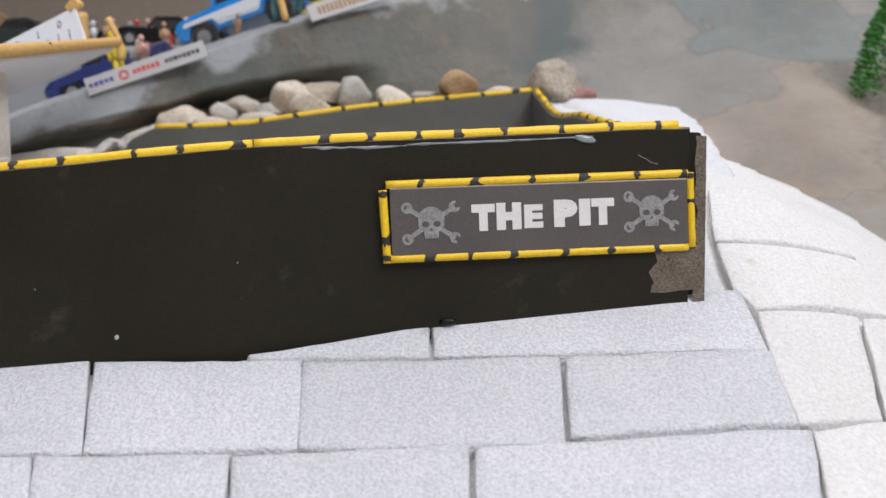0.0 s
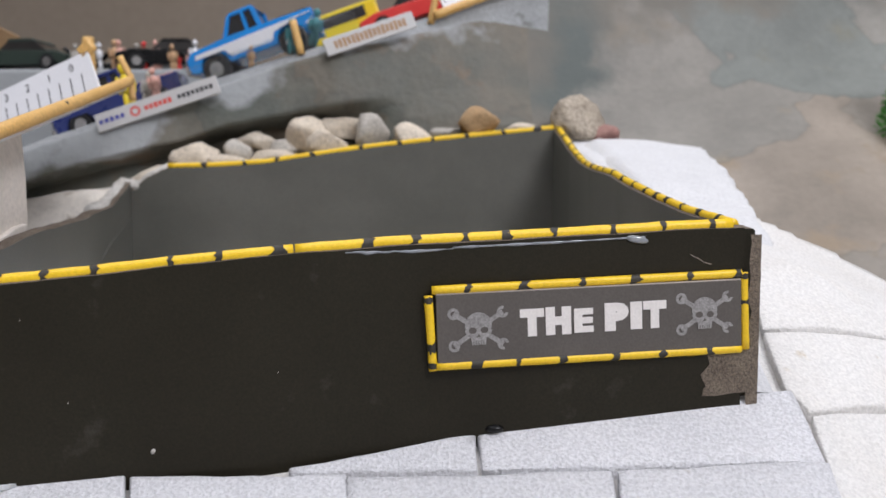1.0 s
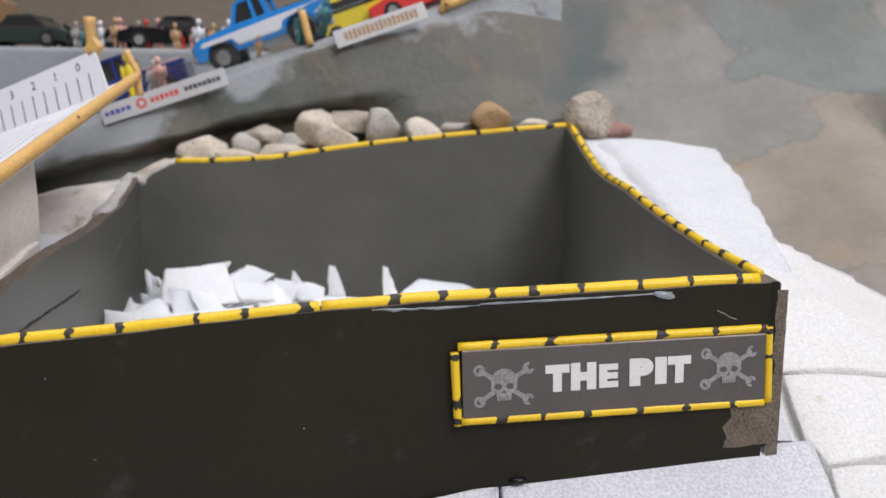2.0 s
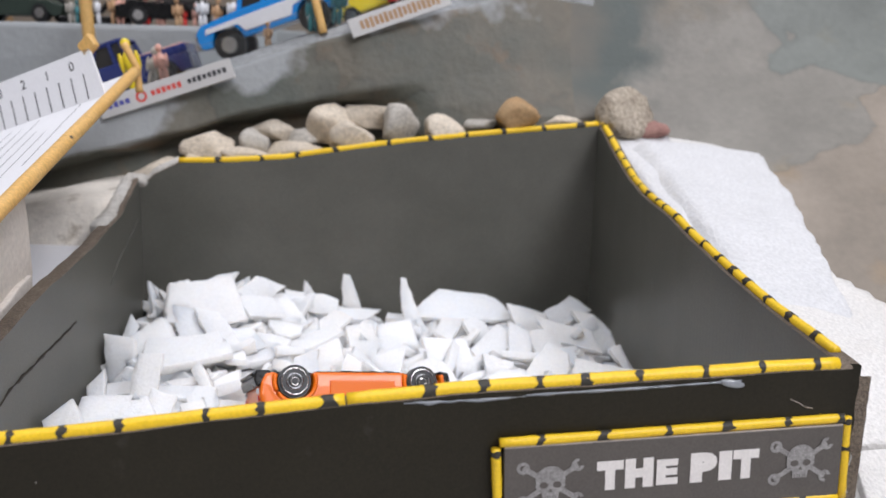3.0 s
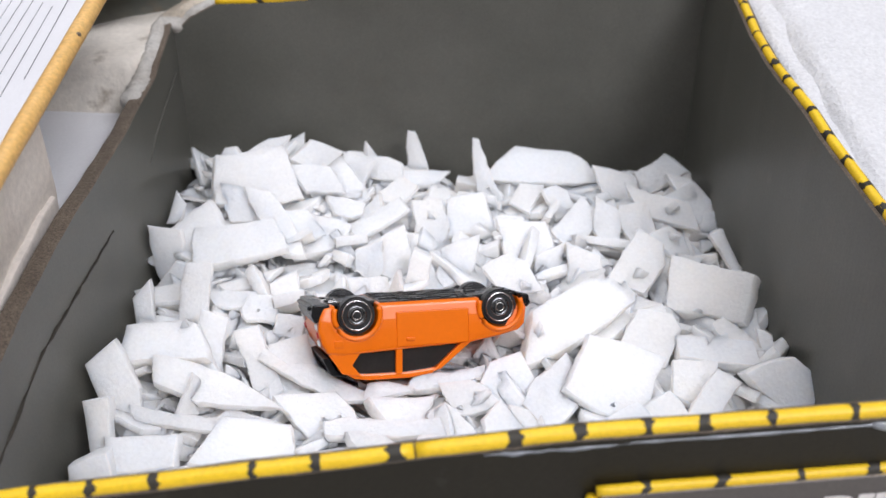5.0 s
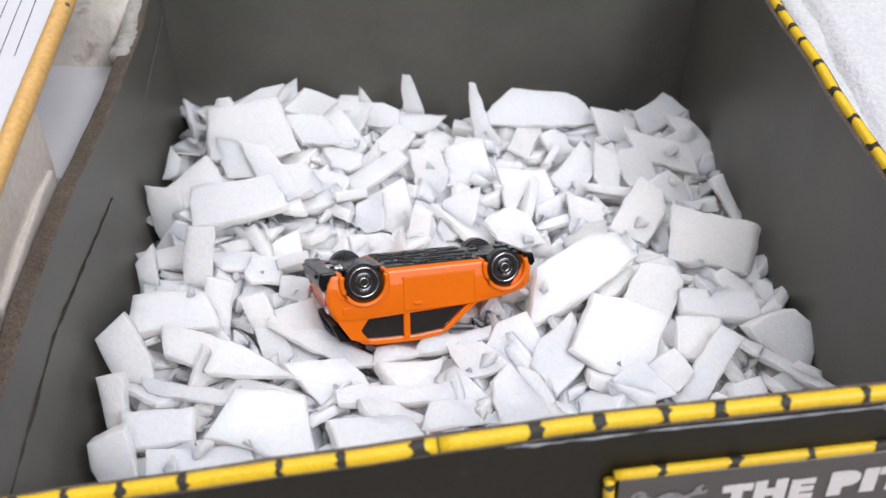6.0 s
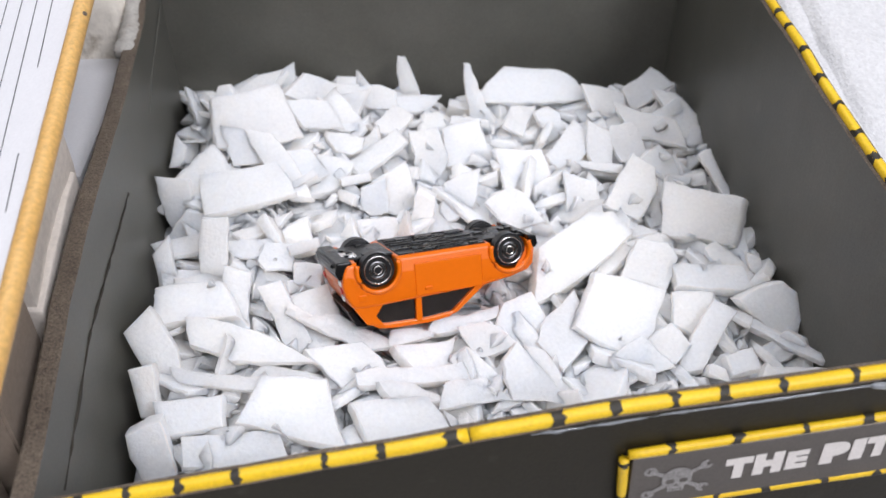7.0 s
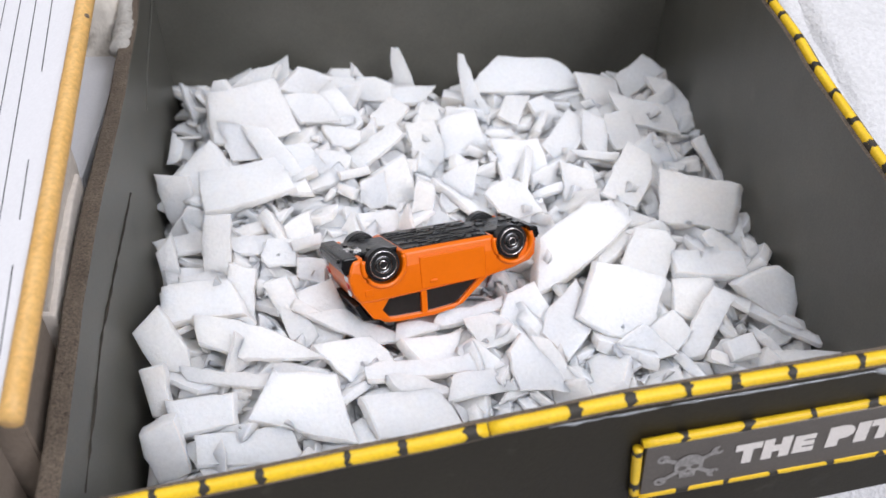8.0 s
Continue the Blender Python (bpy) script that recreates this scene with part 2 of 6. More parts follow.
PLASTER = surface("pale_torn_plaster", (0.46, 0.43, 0.385), (0.64, 0.62, 0.58), 0.85, 60, 600, 0.8, 0.001, grain=0.22, dirt=(0.24, 0.19, 0.14), dirt_at=0.6)
CREAM = surface("cream_foam_side", (0.74, 0.665, 0.59), (0.80, 0.745, 0.68), 0.75, 45, 500, 0.4, 0.0008, grain=0.1)
ORANGE = surface("orange_enamel", (0.79, 0.152, 0.001), (0.83, 0.165, 0.0015), 0.3, 60, 900, 0.03, grain=0.03, coat=0.12, spec=0.4)
CAR_BLACK = surface("black_plastic_chassis", (0.004, 0.004, 0.0045), (0.008, 0.008, 0.0085), 0.28, 150, 1200, 0.35, 0.0003, grain=0.2, spec=0.3)
TYRE = surface("black_wheel_plastic", (0.010, 0.010, 0.011), (0.016, 0.016, 0.017), 0.35, 150, 1200, 0.1, grain=0.15)
RIM_GREY = surface("dark_grey_plating", (0.16, 0.16, 0.165), (0.24, 0.24, 0.245), 0.25, 200, 1500, 0.05, metal=1.0, grain=0.1)
CHROME = surface("dark_chrome", (0.55, 0.54, 0.53), (0.66, 0.65, 0.64), 0.18, 200, 1500, 0.05, metal=1.0, grain=0.1)
WINDOW = surface("smoked_window", (0.022, 0.02, 0.019), (0.035, 0.031, 0.029), 0.06, 120, 900, 0.0, grain=0.1, coat=0.4)
BLUE_CAR = surface("bright_blue_enamel", (0.01, 0.23, 0.66), (0.015, 0.27, 0.72), 0.25, 60, 900, 0.02, grain=0.03, coat=0.5)
NAVY = surface("navy_enamel", (0.012, 0.025, 0.13), (0.02, 0.035, 0.17), 0.28, 60, 900, 0.02, grain=0.05, coat=0.5)
WHITE_CAR = surface("white_enamel", (0.74, 0.75, 0.78), (0.8, 0.8, 0.82), 0.3, 60, 900, 0.02, grain=0.05)
RED_CAR = surface("red_enamel", (0.62, 0.03, 0.03), (0.68, 0.05, 0.04), 0.3, 60, 900, 0.02, grain=0.05)
YEL_CAR = surface("bright_yellow_plastic", (0.8, 0.6, 0.02), (0.85, 0.65, 0.03), 0.35, 60, 900, 0.02, grain=0.05)
GREEN_DARK = surface("dark_green_plastic", (0.015, 0.03, 0.022), (0.03, 0.045, 0.035), 0.5, 60, 900, 0.1, grain=0.1)
SKIN = surface("painted_tan_plastic", (0.5, 0.3, 0.17), (0.6, 0.38, 0.2), 0.5, 60, 900, 0.05, grain=0.05)
PINK = surface("painted_pink_plastic", (0.66, 0.34, 0.27), (0.72, 0.42, 0.34), 0.5, 60, 900, 0.05, grain=0.05)
TEAL = surface("painted_teal_plastic", (0.04, 0.17, 0.19), (0.06, 0.22, 0.24), 0.5, 60, 900, 0.05, grain=0.05)
LEAF = surface("green_flock", (0.045, 0.20, 0.03), (0.10, 0.33, 0.06), 0.85, 90, 700, 0.4, 0.0008, grain=0.4, vary=0.3)
PALE_BOUNCE = surface("pale_bounce_wall", (0.66, 0.66, 0.66), (0.72, 0.72, 0.72), 0.85, 1.5, 60, 0.2, 0.002, grain=0.04)
WALL_PAINT = surface("brown_room_wall", (0.33, 0.27, 0.21), (0.42, 0.35, 0.28), 0.85, 1.5, 60, 0.2, 0.002, grain=0.08)
CEIL_PAINT = surface("ceiling_paint", (0.62, 0.60, 0.56), (0.68, 0.66, 0.62), 0.9, 1.5, 60, 0.1, 0.002, grain=0.04)
FLOOR_PAINT = surface("floor_tiles", (0.2, 0.18, 0.16), (0.27, 0.25, 0.22), 0.6, 2.5, 60, 0.1, 0.002, grain=0.1)

# ---- building in millimetres ----
MM = 0.001


def T(x, y, z, rx=0, ry=0, rz=0):
    return pose(x, y, z, rx, ry, rz)


def thing(name, m=None, label="", category="", group="", kind=""):
    """An Empty at the thing's base; m is in millimetres."""
    ob = new(name)
    ob.empty_display_size = 0.005
    if m is not None:
        q = m.copy()
        q.translation = q.translation * MM
        ob.matrix_world = q
    return tagged(ob, label, category, group, kind)


def mesh_of(name, bm, material, smooth=False):
    bm.normal_update()
    me = bpy.data.meshes.new(name)
    bm.to_mesh(me)
    bm.free()
    me.transform(Matrix.Scale(MM, 4))
    me.materials.append(material)
    if smooth:
        for p in me.polygons:
            p.use_smooth = True
    return me


def part(name, bm, material, parent=None, label="", smooth=False, here=False):
    """One mesh object. With a parent, the bmesh is in the parent's own millimetres, or (here) in the world's."""
    me = mesh_of(name, bm, material, smooth)
    if parent is not None and here:
        top = parent if parent.parent is None else parent.parent
        me.transform(top.matrix_basis.inverted())
    ob = new(name, me)
    if parent is not None:
        ob.parent = parent
    return tagged(ob, label)


def single(name, bm, material, label, category, group="", kind="", smooth=False):
    """A thing of one mesh, its origin at its base."""
    me = mesh_of(name, bm, material, smooth)
    xs = [v.co for v in me.vertices]
    c = Vector((sum(v.x for v in xs) / len(xs), sum(v.y for v in xs) / len(xs), min(v.z for v in xs)))
    me.transform(Matrix.Translation(-c))
    ob = new(name, me)
    ob.location = c
    return tagged(ob, label, category, group, kind)


def slab(bm, sx, sy, sz, m=None, bevel=0.0, seg=1):
    """A box centred on m's origin."""
    r = bmesh.ops.create_cube(bm, size=1.0, matrix=(m or Matrix()) @ Matrix.Diagonal((sx, sy, sz, 1)))
    if bevel:
        es = {e for v in r["verts"] for e in v.link_edges}
        bmesh.ops.bevel(bm, geom=list(es), offset=bevel, segments=seg, affect="EDGES", profile=0.6)
    return bm


def prism(bm, outline, lo, hi, m=None, bevel=0.0, seg=2):
    """An outline in the plane (a, b), extruded along the third axis from lo to hi; m places it."""
    m = m or Matrix()
    vs = [bm.verts.new(m @ Vector((a, b, lo))) for a, b in outline]
    f = bm.faces.new(vs)
    r = bmesh.ops.extrude_face_region(bm, geom=[f])
    top = [v for v in r["geom"] if isinstance(v, bmesh.types.BMVert)]
    step = (m.to_3x3() @ Vector((0, 0, hi - lo)))
    for v in top:
        v.co += step
    bmesh.ops.recalc_face_normals(bm, faces=list({g for v in vs + top for g in v.link_faces}))
    if bevel:
        es = {e for v in vs + top for e in v.link_edges}
        bmesh.ops.bevel(bm, geom=list(es), offset=bevel, segments=seg, affect="EDGES", profile=0.6)
    return bm


def tube(bm, pts, radius, seg=8, wobble=0.0, caps=True):
    """A round rod along points."""
    rings = []
    pts = [Vector(p) for p in pts]
    for i, p in enumerate(pts):
        d = (pts[min(i + 1, len(pts) - 1)] - pts[max(i - 1, 0)]).normalized()
        a = d.cross(Vector((0, 0, 1)) if abs(d.z) < 0.9 else Vector((1, 0, 0))).normalized()
        b = a.cross(d)
        r = radius * (1 + wobble * noise.noise(p * 0.35))
        rings.append([bm.verts.new(p + (a * math.cos(k * math.tau / seg) + b * math.sin(k * math.tau / seg)) * r) for k in range(seg)])
    for one, two in zip(rings, rings[1:]):
        for k in range(seg):
            bm.faces.new((one[k], one[(k + 1) % seg], two[(k + 1) % seg], two[k]))
    if caps:
        bm.faces.new(rings[0][::-1])
        bm.faces.new(rings[-1])
    bmesh.ops.recalc_face_normals(bm, faces=bm.faces[:])
    return bm


def disc(bm, radius, depth, m, seg=24, bevel=0.0):
    r = bmesh.ops.create_cone(bm, cap_ends=True, segments=seg, radius1=radius, radius2=radius, depth=depth, matrix=m)
    if bevel:
        es = {e for v in r["verts"] for e in v.link_edges if abs((e.verts[0].co - e.verts[1].co).dot(m.to_3x3() @ Vector((0, 0, 1)))) < 1e-4}
        bmesh.ops.bevel(bm, geom=list(es), offset=bevel, segments=2, affect="EDGES")
    return bm


def along(pts, step):
    """Points at even steps on a polyline."""
    pts = [Vector(p) for p in pts]
    out = [pts[0]]
    for a, b in zip(pts, pts[1:]):
        n = max(1, round((b - a).length / step))
        out += [a.lerp(b, (i + 1) / n) for i in range(n)]
    return out


def written(name, text, size, m, material, parent, thick=0.15, bold=0.0, stretch=1.0):
    """Text as a thin mesh, in the parent's millimetres; m's plane is that of the writing."""
    c = bpy.data.curves.new(name, "FONT")
    c.body, c.size, c.extrude, c.offset, c.resolution_u = text, size, thick / 2, bold, 3
    c.align_x, c.align_y = "CENTER", "CENTER"
    tmp = new("text_tmp", c)
    dg = bpy.context.evaluated_depsgraph_get()
    me = bpy.data.meshes.new_from_object(tmp.evaluated_get(dg))
    bpy.data.objects.remove(tmp)
    bpy.data.curves.remove(c)
    me.transform(Matrix.Scale(MM, 4) @ m @ Matrix.Diagonal((stretch, 1, 1, 1)))
    me.materials.clear()
    me.materials.append(material)
    ob = new(name, me)
    ob.parent = parent
    return ob


def curve_at(stations, y):
    ys = [s[0] for s in stations]
    return float(np.interp(y, ys, [s[1] for s in stations]))


# ---- room ----
def room():
    lo, hi = Vector((-2400, -1900, -900)), Vector((2400, 2300, 1750))
    c = (lo + hi) / 2
    d = hi - lo
    for name, m, sx, sy, sz, mat_ in (
            ("floor", T(c.x, c.y, lo.z - 30), d.x + 200, d.y + 200, 60, FLOOR_PAINT),
            ("ceiling", T(c.x, c.y, hi.z + 30), d.x + 200, d.y + 200, 60, CEIL_PAINT),
            ("wall_north", T(c.x, hi.y + 50, c.z), d.x, 100, d.z, WALL_PAINT),
            # south, east and west walls are unseen, pale to bounce light onto the model
            ("wall_south", T(c.x, lo.y - 50, c.z), d.x, 100, d.z, PALE_BOUNCE),
            ("wall_east", T(hi.x + 50, c.y, c.z), 100, d.y + 200, d.z, PALE_BOUNCE),
            ("wall_west", T(lo.x - 50, c.y, c.z), 100, d.y + 200, d.z, PALE_BOUNCE)):
        bm = bmesh.new()
        slab(bm, sx, sy, sz, m)
        single(name, bm, mat_, {"f": "plain dark floor of the room", "c": "plain pale ceiling of the room"}.get(name[0], "plain painted wall of the room"),
               name.split("_")[0], kind="structure")


def display_table():
    """The plain block that carries the whole model."""
    bm = bmesh.new()
    slab(bm, 1800, 1740, 842, T(0, -40, -479))
    single("display_table", bm, FLOOR_PAINT, "plain dark table block under the model", "table", kind="structure")


room()
display_table()


# ---- hill ----
def road_z(x):
    return 235 + 0.36 * (x + 114)


HILL = [
    (-900, [(380, 60), (420, 62), (462, 66), (464, 70), (450, 76), (454, 96), (460, 100), (640, 104), (700, 60)]),
    (-420, [(380, 112), (420, 114), (462, 118), (464, 122), (450, 124), (454, 128), (460, 132), (640, 140), (700, 90)]),
    (-260, [(390, 140), (405, 158), (458, 160), (462, 164), (447, 165), (449, 180), (455, 184), (640, 192), (700, 120)]),
    (-175, [(395, 140), (404, 178), (456, 180), (460, 190), (446, 194), (449, 209), (456, 213), (640, 222), (700, 150)]),
    (-159, [(396, 141), (405, 179), (457, 183), (461, 193), (447, 198), (450, 213), (457, 218), (640, 227), (700, 160)]),
    (-154, [(447, 180), (450, 181), (459, 184), (463, 194), (448, 199), (451, 215), (458, 220), (640, 229), (700, 162)]),
    (-135, [(448, 184), (452, 185), (462, 189), (466, 199), (452, 204), (456, 222), (463, 227), (640, 236), (700, 180)]),
    (-120, [(448, 185), (453, 186), (462, 190), (466, 204), (452, 209), (456, 228), (463, 233), (640, 242), (700, 180)]),
    (-62, [(453, 191), (457, 192), (464, 196), (467, 214), (456, 221), (461, 248), (468, 253), (640, 262), (700, 200)]),
    (-30, [(455, 195), (457, 197), (460, 202), (462, 214), (466, 226), (474, 256), (482, 263), (640, 275), (700, 200)]),
    (10, [(459, 201), (460, 203), (461, 210), (466, 220), (472, 232), (484, 266), (494, 278), (640, 292), (700, 220)]),
    (50, [(462, 200), (464, 203), (466, 212), (474, 220), (484, 232), (496, 262), (510, 296), (600, 330), (700, 260)]),
    (66, [(300, 90), (422, 170), (464, 206), (474, 216), (488, 232), (500, 262), (516, 302), (600, 345), (700, 290)]),
    (112, [(300, 98), (422, 184), (460, 209), (480, 224), (494, 240), (508, 268), (528, 312), (600, 358), (700, 310)]),
    (140, [(300, 100), (422, 186), (462, 212), (489, 232), (500, 244), (516, 276), (536, 320), (610, 370), (700, 330)]),
    (240, [(300, 100), (422, 186), (480, 226), (532, 264), (544, 280), (560, 312), (580, 352), (640, 400), (720, 360)]),
    (420, [(300, 100), (422, 186), (500, 240), (590, 304), (606, 322), (625, 356), (650, 396), (700, 440), (760, 400)]),
    (900, [(300, 100), (422, 186), (520, 256), (640, 342), (660, 360), (680, 392), (710, 430), (760, 470), (820, 430)]),
]


def hillside():
    xs = list(np.arange(-900, -300, 60)) + list(np.arange(-300, -190, 5.0)) + list(np.arange(-190, 30, 2.5)) + list(np.arange(30, 320, 5.0)) + list(np.arange(320, 901, 58))
    n, sub = len(HILL[0][1]), 12
    verts, faces = [], []
    for x in xs:
        prof = [(float(np.interp(x, [h[0] for h in HILL], [h[1][k][0] for h in HILL])),
                 float(np.interp(x, [h[0] for h in HILL], [h[1][k][1] for h in HILL]))) for k in range(n)]
        for k in range(n - 1):
            for j in range(sub):
                f = j / sub
                y, z = prof[k][0] * (1 - f) + prof[k + 1][0] * f, prof[k][1] * (1 - f) + prof[k + 1][1] * f
                p = Vector((x, y, z))
                flat = 0.25 if (k == 6 and x < 0) else 1.0
                w = (noise.noise(p * 0.012) * 5 + abs(noise.noise(p * 0.03)) * 4 + noise.noise(p * 0.11) * 1.1) * flat
                side = noise.noise(p * 0.02 + Vector((9, 3, 5))) * 3 * flat
                verts.append(((x + side) * MM, (y + w * 0.35) * MM, (z + w * 0.5 - 1.5) * MM))
        verts.append((x * MM, prof[-1][0] * MM, prof[-1][1] * MM))
        row = (n - 1) * sub + 1
    for i in range(len(xs) - 1):
        for j in range(row - 1):
            a = i * row + j
            faces.append((a, a + row, a + row + 1, a + 1))
    me = bpy.data.meshes.new("hillside")
    me.from_pydata(verts, [], faces)
    for mat_ in (ROCK_GREY, ROCK_DARK, ROAD_TOP, PALE_ROCK):
        me.materials.append(mat_)
    for i in range(len(xs) - 1):
        for j in range(row - 1):
            k, x = j // sub, xs[i]
            which = 0
            if x < 45 and k >= 5:
                which = 2
            elif x < -128 and k <= 1:
                which = 3
            elif x <= 30 and k >= 1:
                which = 1
            me.polygons[i * (row - 1) + j].material_index = which
    for p in me.polygons:
        p.use_smooth = True
    me.update()
    tagged(new("hillside", me), "grey-brown painted rock hillside of a model landscape", "hillside", kind="structure")


hillside()

BANK = [(-400, -60), (60, 34), (180, 94), (200, 104), (222, 116), (241, 129), (263, 142), (300, 165), (349, 181), (406, 195), (455, 206), (520, 212)]


def bank_z(x, y):
    u = max(0.0, x - 75)
    flat = min(1.0, max(0.0, (y - 320) / 70))
    return curve_at(BANK, y) - (0.1 - 0.05 * flat) * u - (0.0035 - 0.0022 * flat) * min(u, 120.0) ** 2 - max(0.0, u - 120) * 0.6


def ground():
    """The lower ground and the bank under the tiles, one sheet with a hole's depth under the box."""
    xs = list(np.arange(-900, -220, 60)) + list(np.arange(-220, 60, 6)) + list(np.arange(62, 200, 2.5)) + list(np.arange(203, 241, 6)) + list(np.arange(250, 901, 60))
    ys = list(np.arange(-900, 60, 80)) + list(np.arange(60, 300, 6)) + list(np.arange(300, 470, 3))
    verts, faces = [], []
    for x in xs:
        for y in ys:
            z = bank_z(x, y) - 3.4
            edge = curve_at(((0, 900), (322, 900), (330, 150), (335, 118), (345, 102), (369, 100), (400, 103), (440, 108), (470, 110)), y)
            edge += 3.0 * noise.noise(Vector((0, y * 0.09, 4)))
            z -= 24 * min(1.0, max(0.0, (x - edge) / 5.0))
            if -160 < x < 71 and y > 222 + (x + 134) * 0.109:
                z = min(z, 60)
            if x <= -160 and y > 222:
                z = min(z, 118)
            verts.append((x * MM, y * MM, (max(z, -55) + noise.noise(Vector((x, y, 0)) * 0.03) * 0.6) * MM))
    m = len(ys)
    for i in range(len(xs) - 1):
        for j in range(m - 1):
            a = i * m + j
            faces.append((a, a + m, a + m + 1, a + 1))
    me = bpy.data.meshes.new("ground")
    me.from_pydata(verts, [], faces)
    me.materials.append(FOAM_OLD)
    for p in me.polygons:
        p.use_smooth = True
    tagged(new("ground", me), "white polystyrene bank sloping down around the pit", "bank", kind="structure")



def bank_strip():
    """The foam bank between the pit's right wall and the open bank."""
    ys = list(np.arange(246, 473, 6.0))
    bm = bmesh.new()
    cols = []
    for y in ys:
        x0 = 64.0 - 0.0972 * (y - 244) + 4.2
        x1 = 75.5
        col = []
        for k in range(8):
            x = x0 + (x1 - x0) * k / 7
            z = bank_z(x, y) - 3.0 + 0.8 * noise.noise(Vector((x, y, 0)) * 0.06) - (1.5 if k == 0 else 0)
            col.append(bm.verts.new((x, y, z)))
        col.append(bm.verts.new((x1, y, bank_z(x1, y) - 12)))
        col.insert(0, bm.verts.new((x0, y, 110)))
        cols.append(col)
    for one, two in zip(cols, cols[1:]):
        for k in range(len(one) - 1):
            bm.faces.new((one[k], one[k + 1], two[k + 1], two[k]))
    bmesh.ops.recalc_face_normals(bm, faces=bm.faces[:])
    single("bank_strip", bm, FOAM, "white polystyrene strip against the wall of the pit", "bank", kind="structure", smooth=True)


ground()
bank_strip()

# ---- pit box ----
FL, FR, BR, BL = Vector((-134.5, 222.5, 0)), Vector((64.0, 244.0, 0)), Vector((43.5, 452.0, 0)), Vector((-154.5, 435.5, 0))
FLOOR_Z = 88.0
FRONT_TOP = [(0.0, 158.8), (0.10, 161.1), (0.145, 161.8), (0.30, 165.1), (0.435, 167.6), (0.56, 169.4), (0.75, 171.0), (0.90, 172.6), (1.0, 173.4)]
RIGHT_TOP = [(0.0, 172.2), (0.09, 173.8), (0.17, 175.2), (0.30, 179.0), (0.40, 182.5), (0.50, 186.2), (0.66, 188.8), (0.75, 191.3), (0.86, 197.0), (0.94, 203.5), (1.0, 208.0)]
BACK_TOP = [(0.0, 178.0), (0.035, 184.5), (0.085, 189.4), (0.20, 190.0), (0.31, 191.6), (0.43, 195.3), (0.55, 198.8), (0.68, 201.8), (0.80, 204.3), (1.0, 208.2)]
LEFT_TOP = [(0.0, 154.5), (0.03, 155.7), (0.13, 159.5), (0.23, 163.5), (0.35, 167.0), (0.45, 168.2), (0.55, 168.4), (0.64, 168.8), (0.75, 171.3), (0.84, 172.8), (0.92, 177.0), (0.97, 180.0), (1.0, 183.0)]
# how far the front wall bows out, and the right wall in
FRONT_BOW = [(0.0, 2.4), (0.38, 2.2), (0.6, 0.3), (1.0, 0.0)]
RIGHT_BOW = [(0.0, 0.0), (0.2, -1.5), (0.45, -3.6), (0.65, -2.6), (0.85, 0.0), (1.0, 0.0)]


def panel(name, a, b, top, thick, parent, n=70, ragged=0.25, low=FLOOR_Z, label="", bowed=((0, 0), (1, 0)), leans=False):
    """An upright board from a to b, its thickness to the outside (the right of the way from a to b), with a cut upper edge."""
    bm = bmesh.new()
    d = (b - a).normalized()
    out = Vector((d.y, -d.x, 0))
    cols = []
    for i in range(n + 1):
        f = i / n
        p = a.lerp(b, f)
        z = curve_at(top, f) + ragged * noise.noise(Vector((f * 16, thick, a.x)))
        bow = out * (curve_at(bowed, f) + 0.3 * noise.noise(Vector((f * 3, 0, a.y))))
        e = ragged * 0.7 * noise.noise(Vector((f * 24, 3, a.y)))
        col = []
        for off, h in ((0, low), (0, low + (z - low) * 0.5), (0, z - 0.5), (0.5, z + e), (thick - 0.6, z + e * 0.5), (thick, z - 0.6), (thick, low + (z - low) * 0.5), (thick, low)):
            col.append(bm.verts.new(Vector((p.x, p.y, h)) + out * off + bow * ((h - low) / (z - low) if leans else 1.0)))
        cols.append(col)
    for one, two in zip(cols, cols[1:]):
        for k in range(8):
            f = bm.faces.new((one[k], two[k], two[(k + 1) % 8], one[(k + 1) % 8]))
            # raw brown upper edge, and a lighter grey on the inner face than outside
            f.material_index = 1 if k in (2, 3, 4) else (2 if k in (0, 1) else 0)
    bm.faces.new(cols[0])
    bm.faces.new(cols[-1][::-1])
    bmesh.ops.recalc_face_normals(bm, faces=bm.faces[:])
    ob = part(name, bm, BLACK_BOARD, parent, label, here=True)
    ob.data.materials.append(BROWN_FOAM)
    ob.data.materials.append(GREY_BOARD)
    return ob


def rim_points(a, b, top, lo, hi, off, lift, step=3.0, bowed=((0, 0), (1, 0))):
    d = (b - a).normalized()
    out = Vector((d.y, -d.x, 0))
    n = max(2, int((b - a).length * (hi - lo) / step))
    pts = []
    for i in range(n + 1):
        f = lo + (hi - lo) * i / n
        p = a.lerp(b, f)
        z = curve_at(top, f)
        pts.append(Vector((p.x, p.y, z + lift + 0.15 * noise.noise(Vector((f * 30, 7, a.y))))) + out * (off + curve_at(bowed, f)))
    return pts


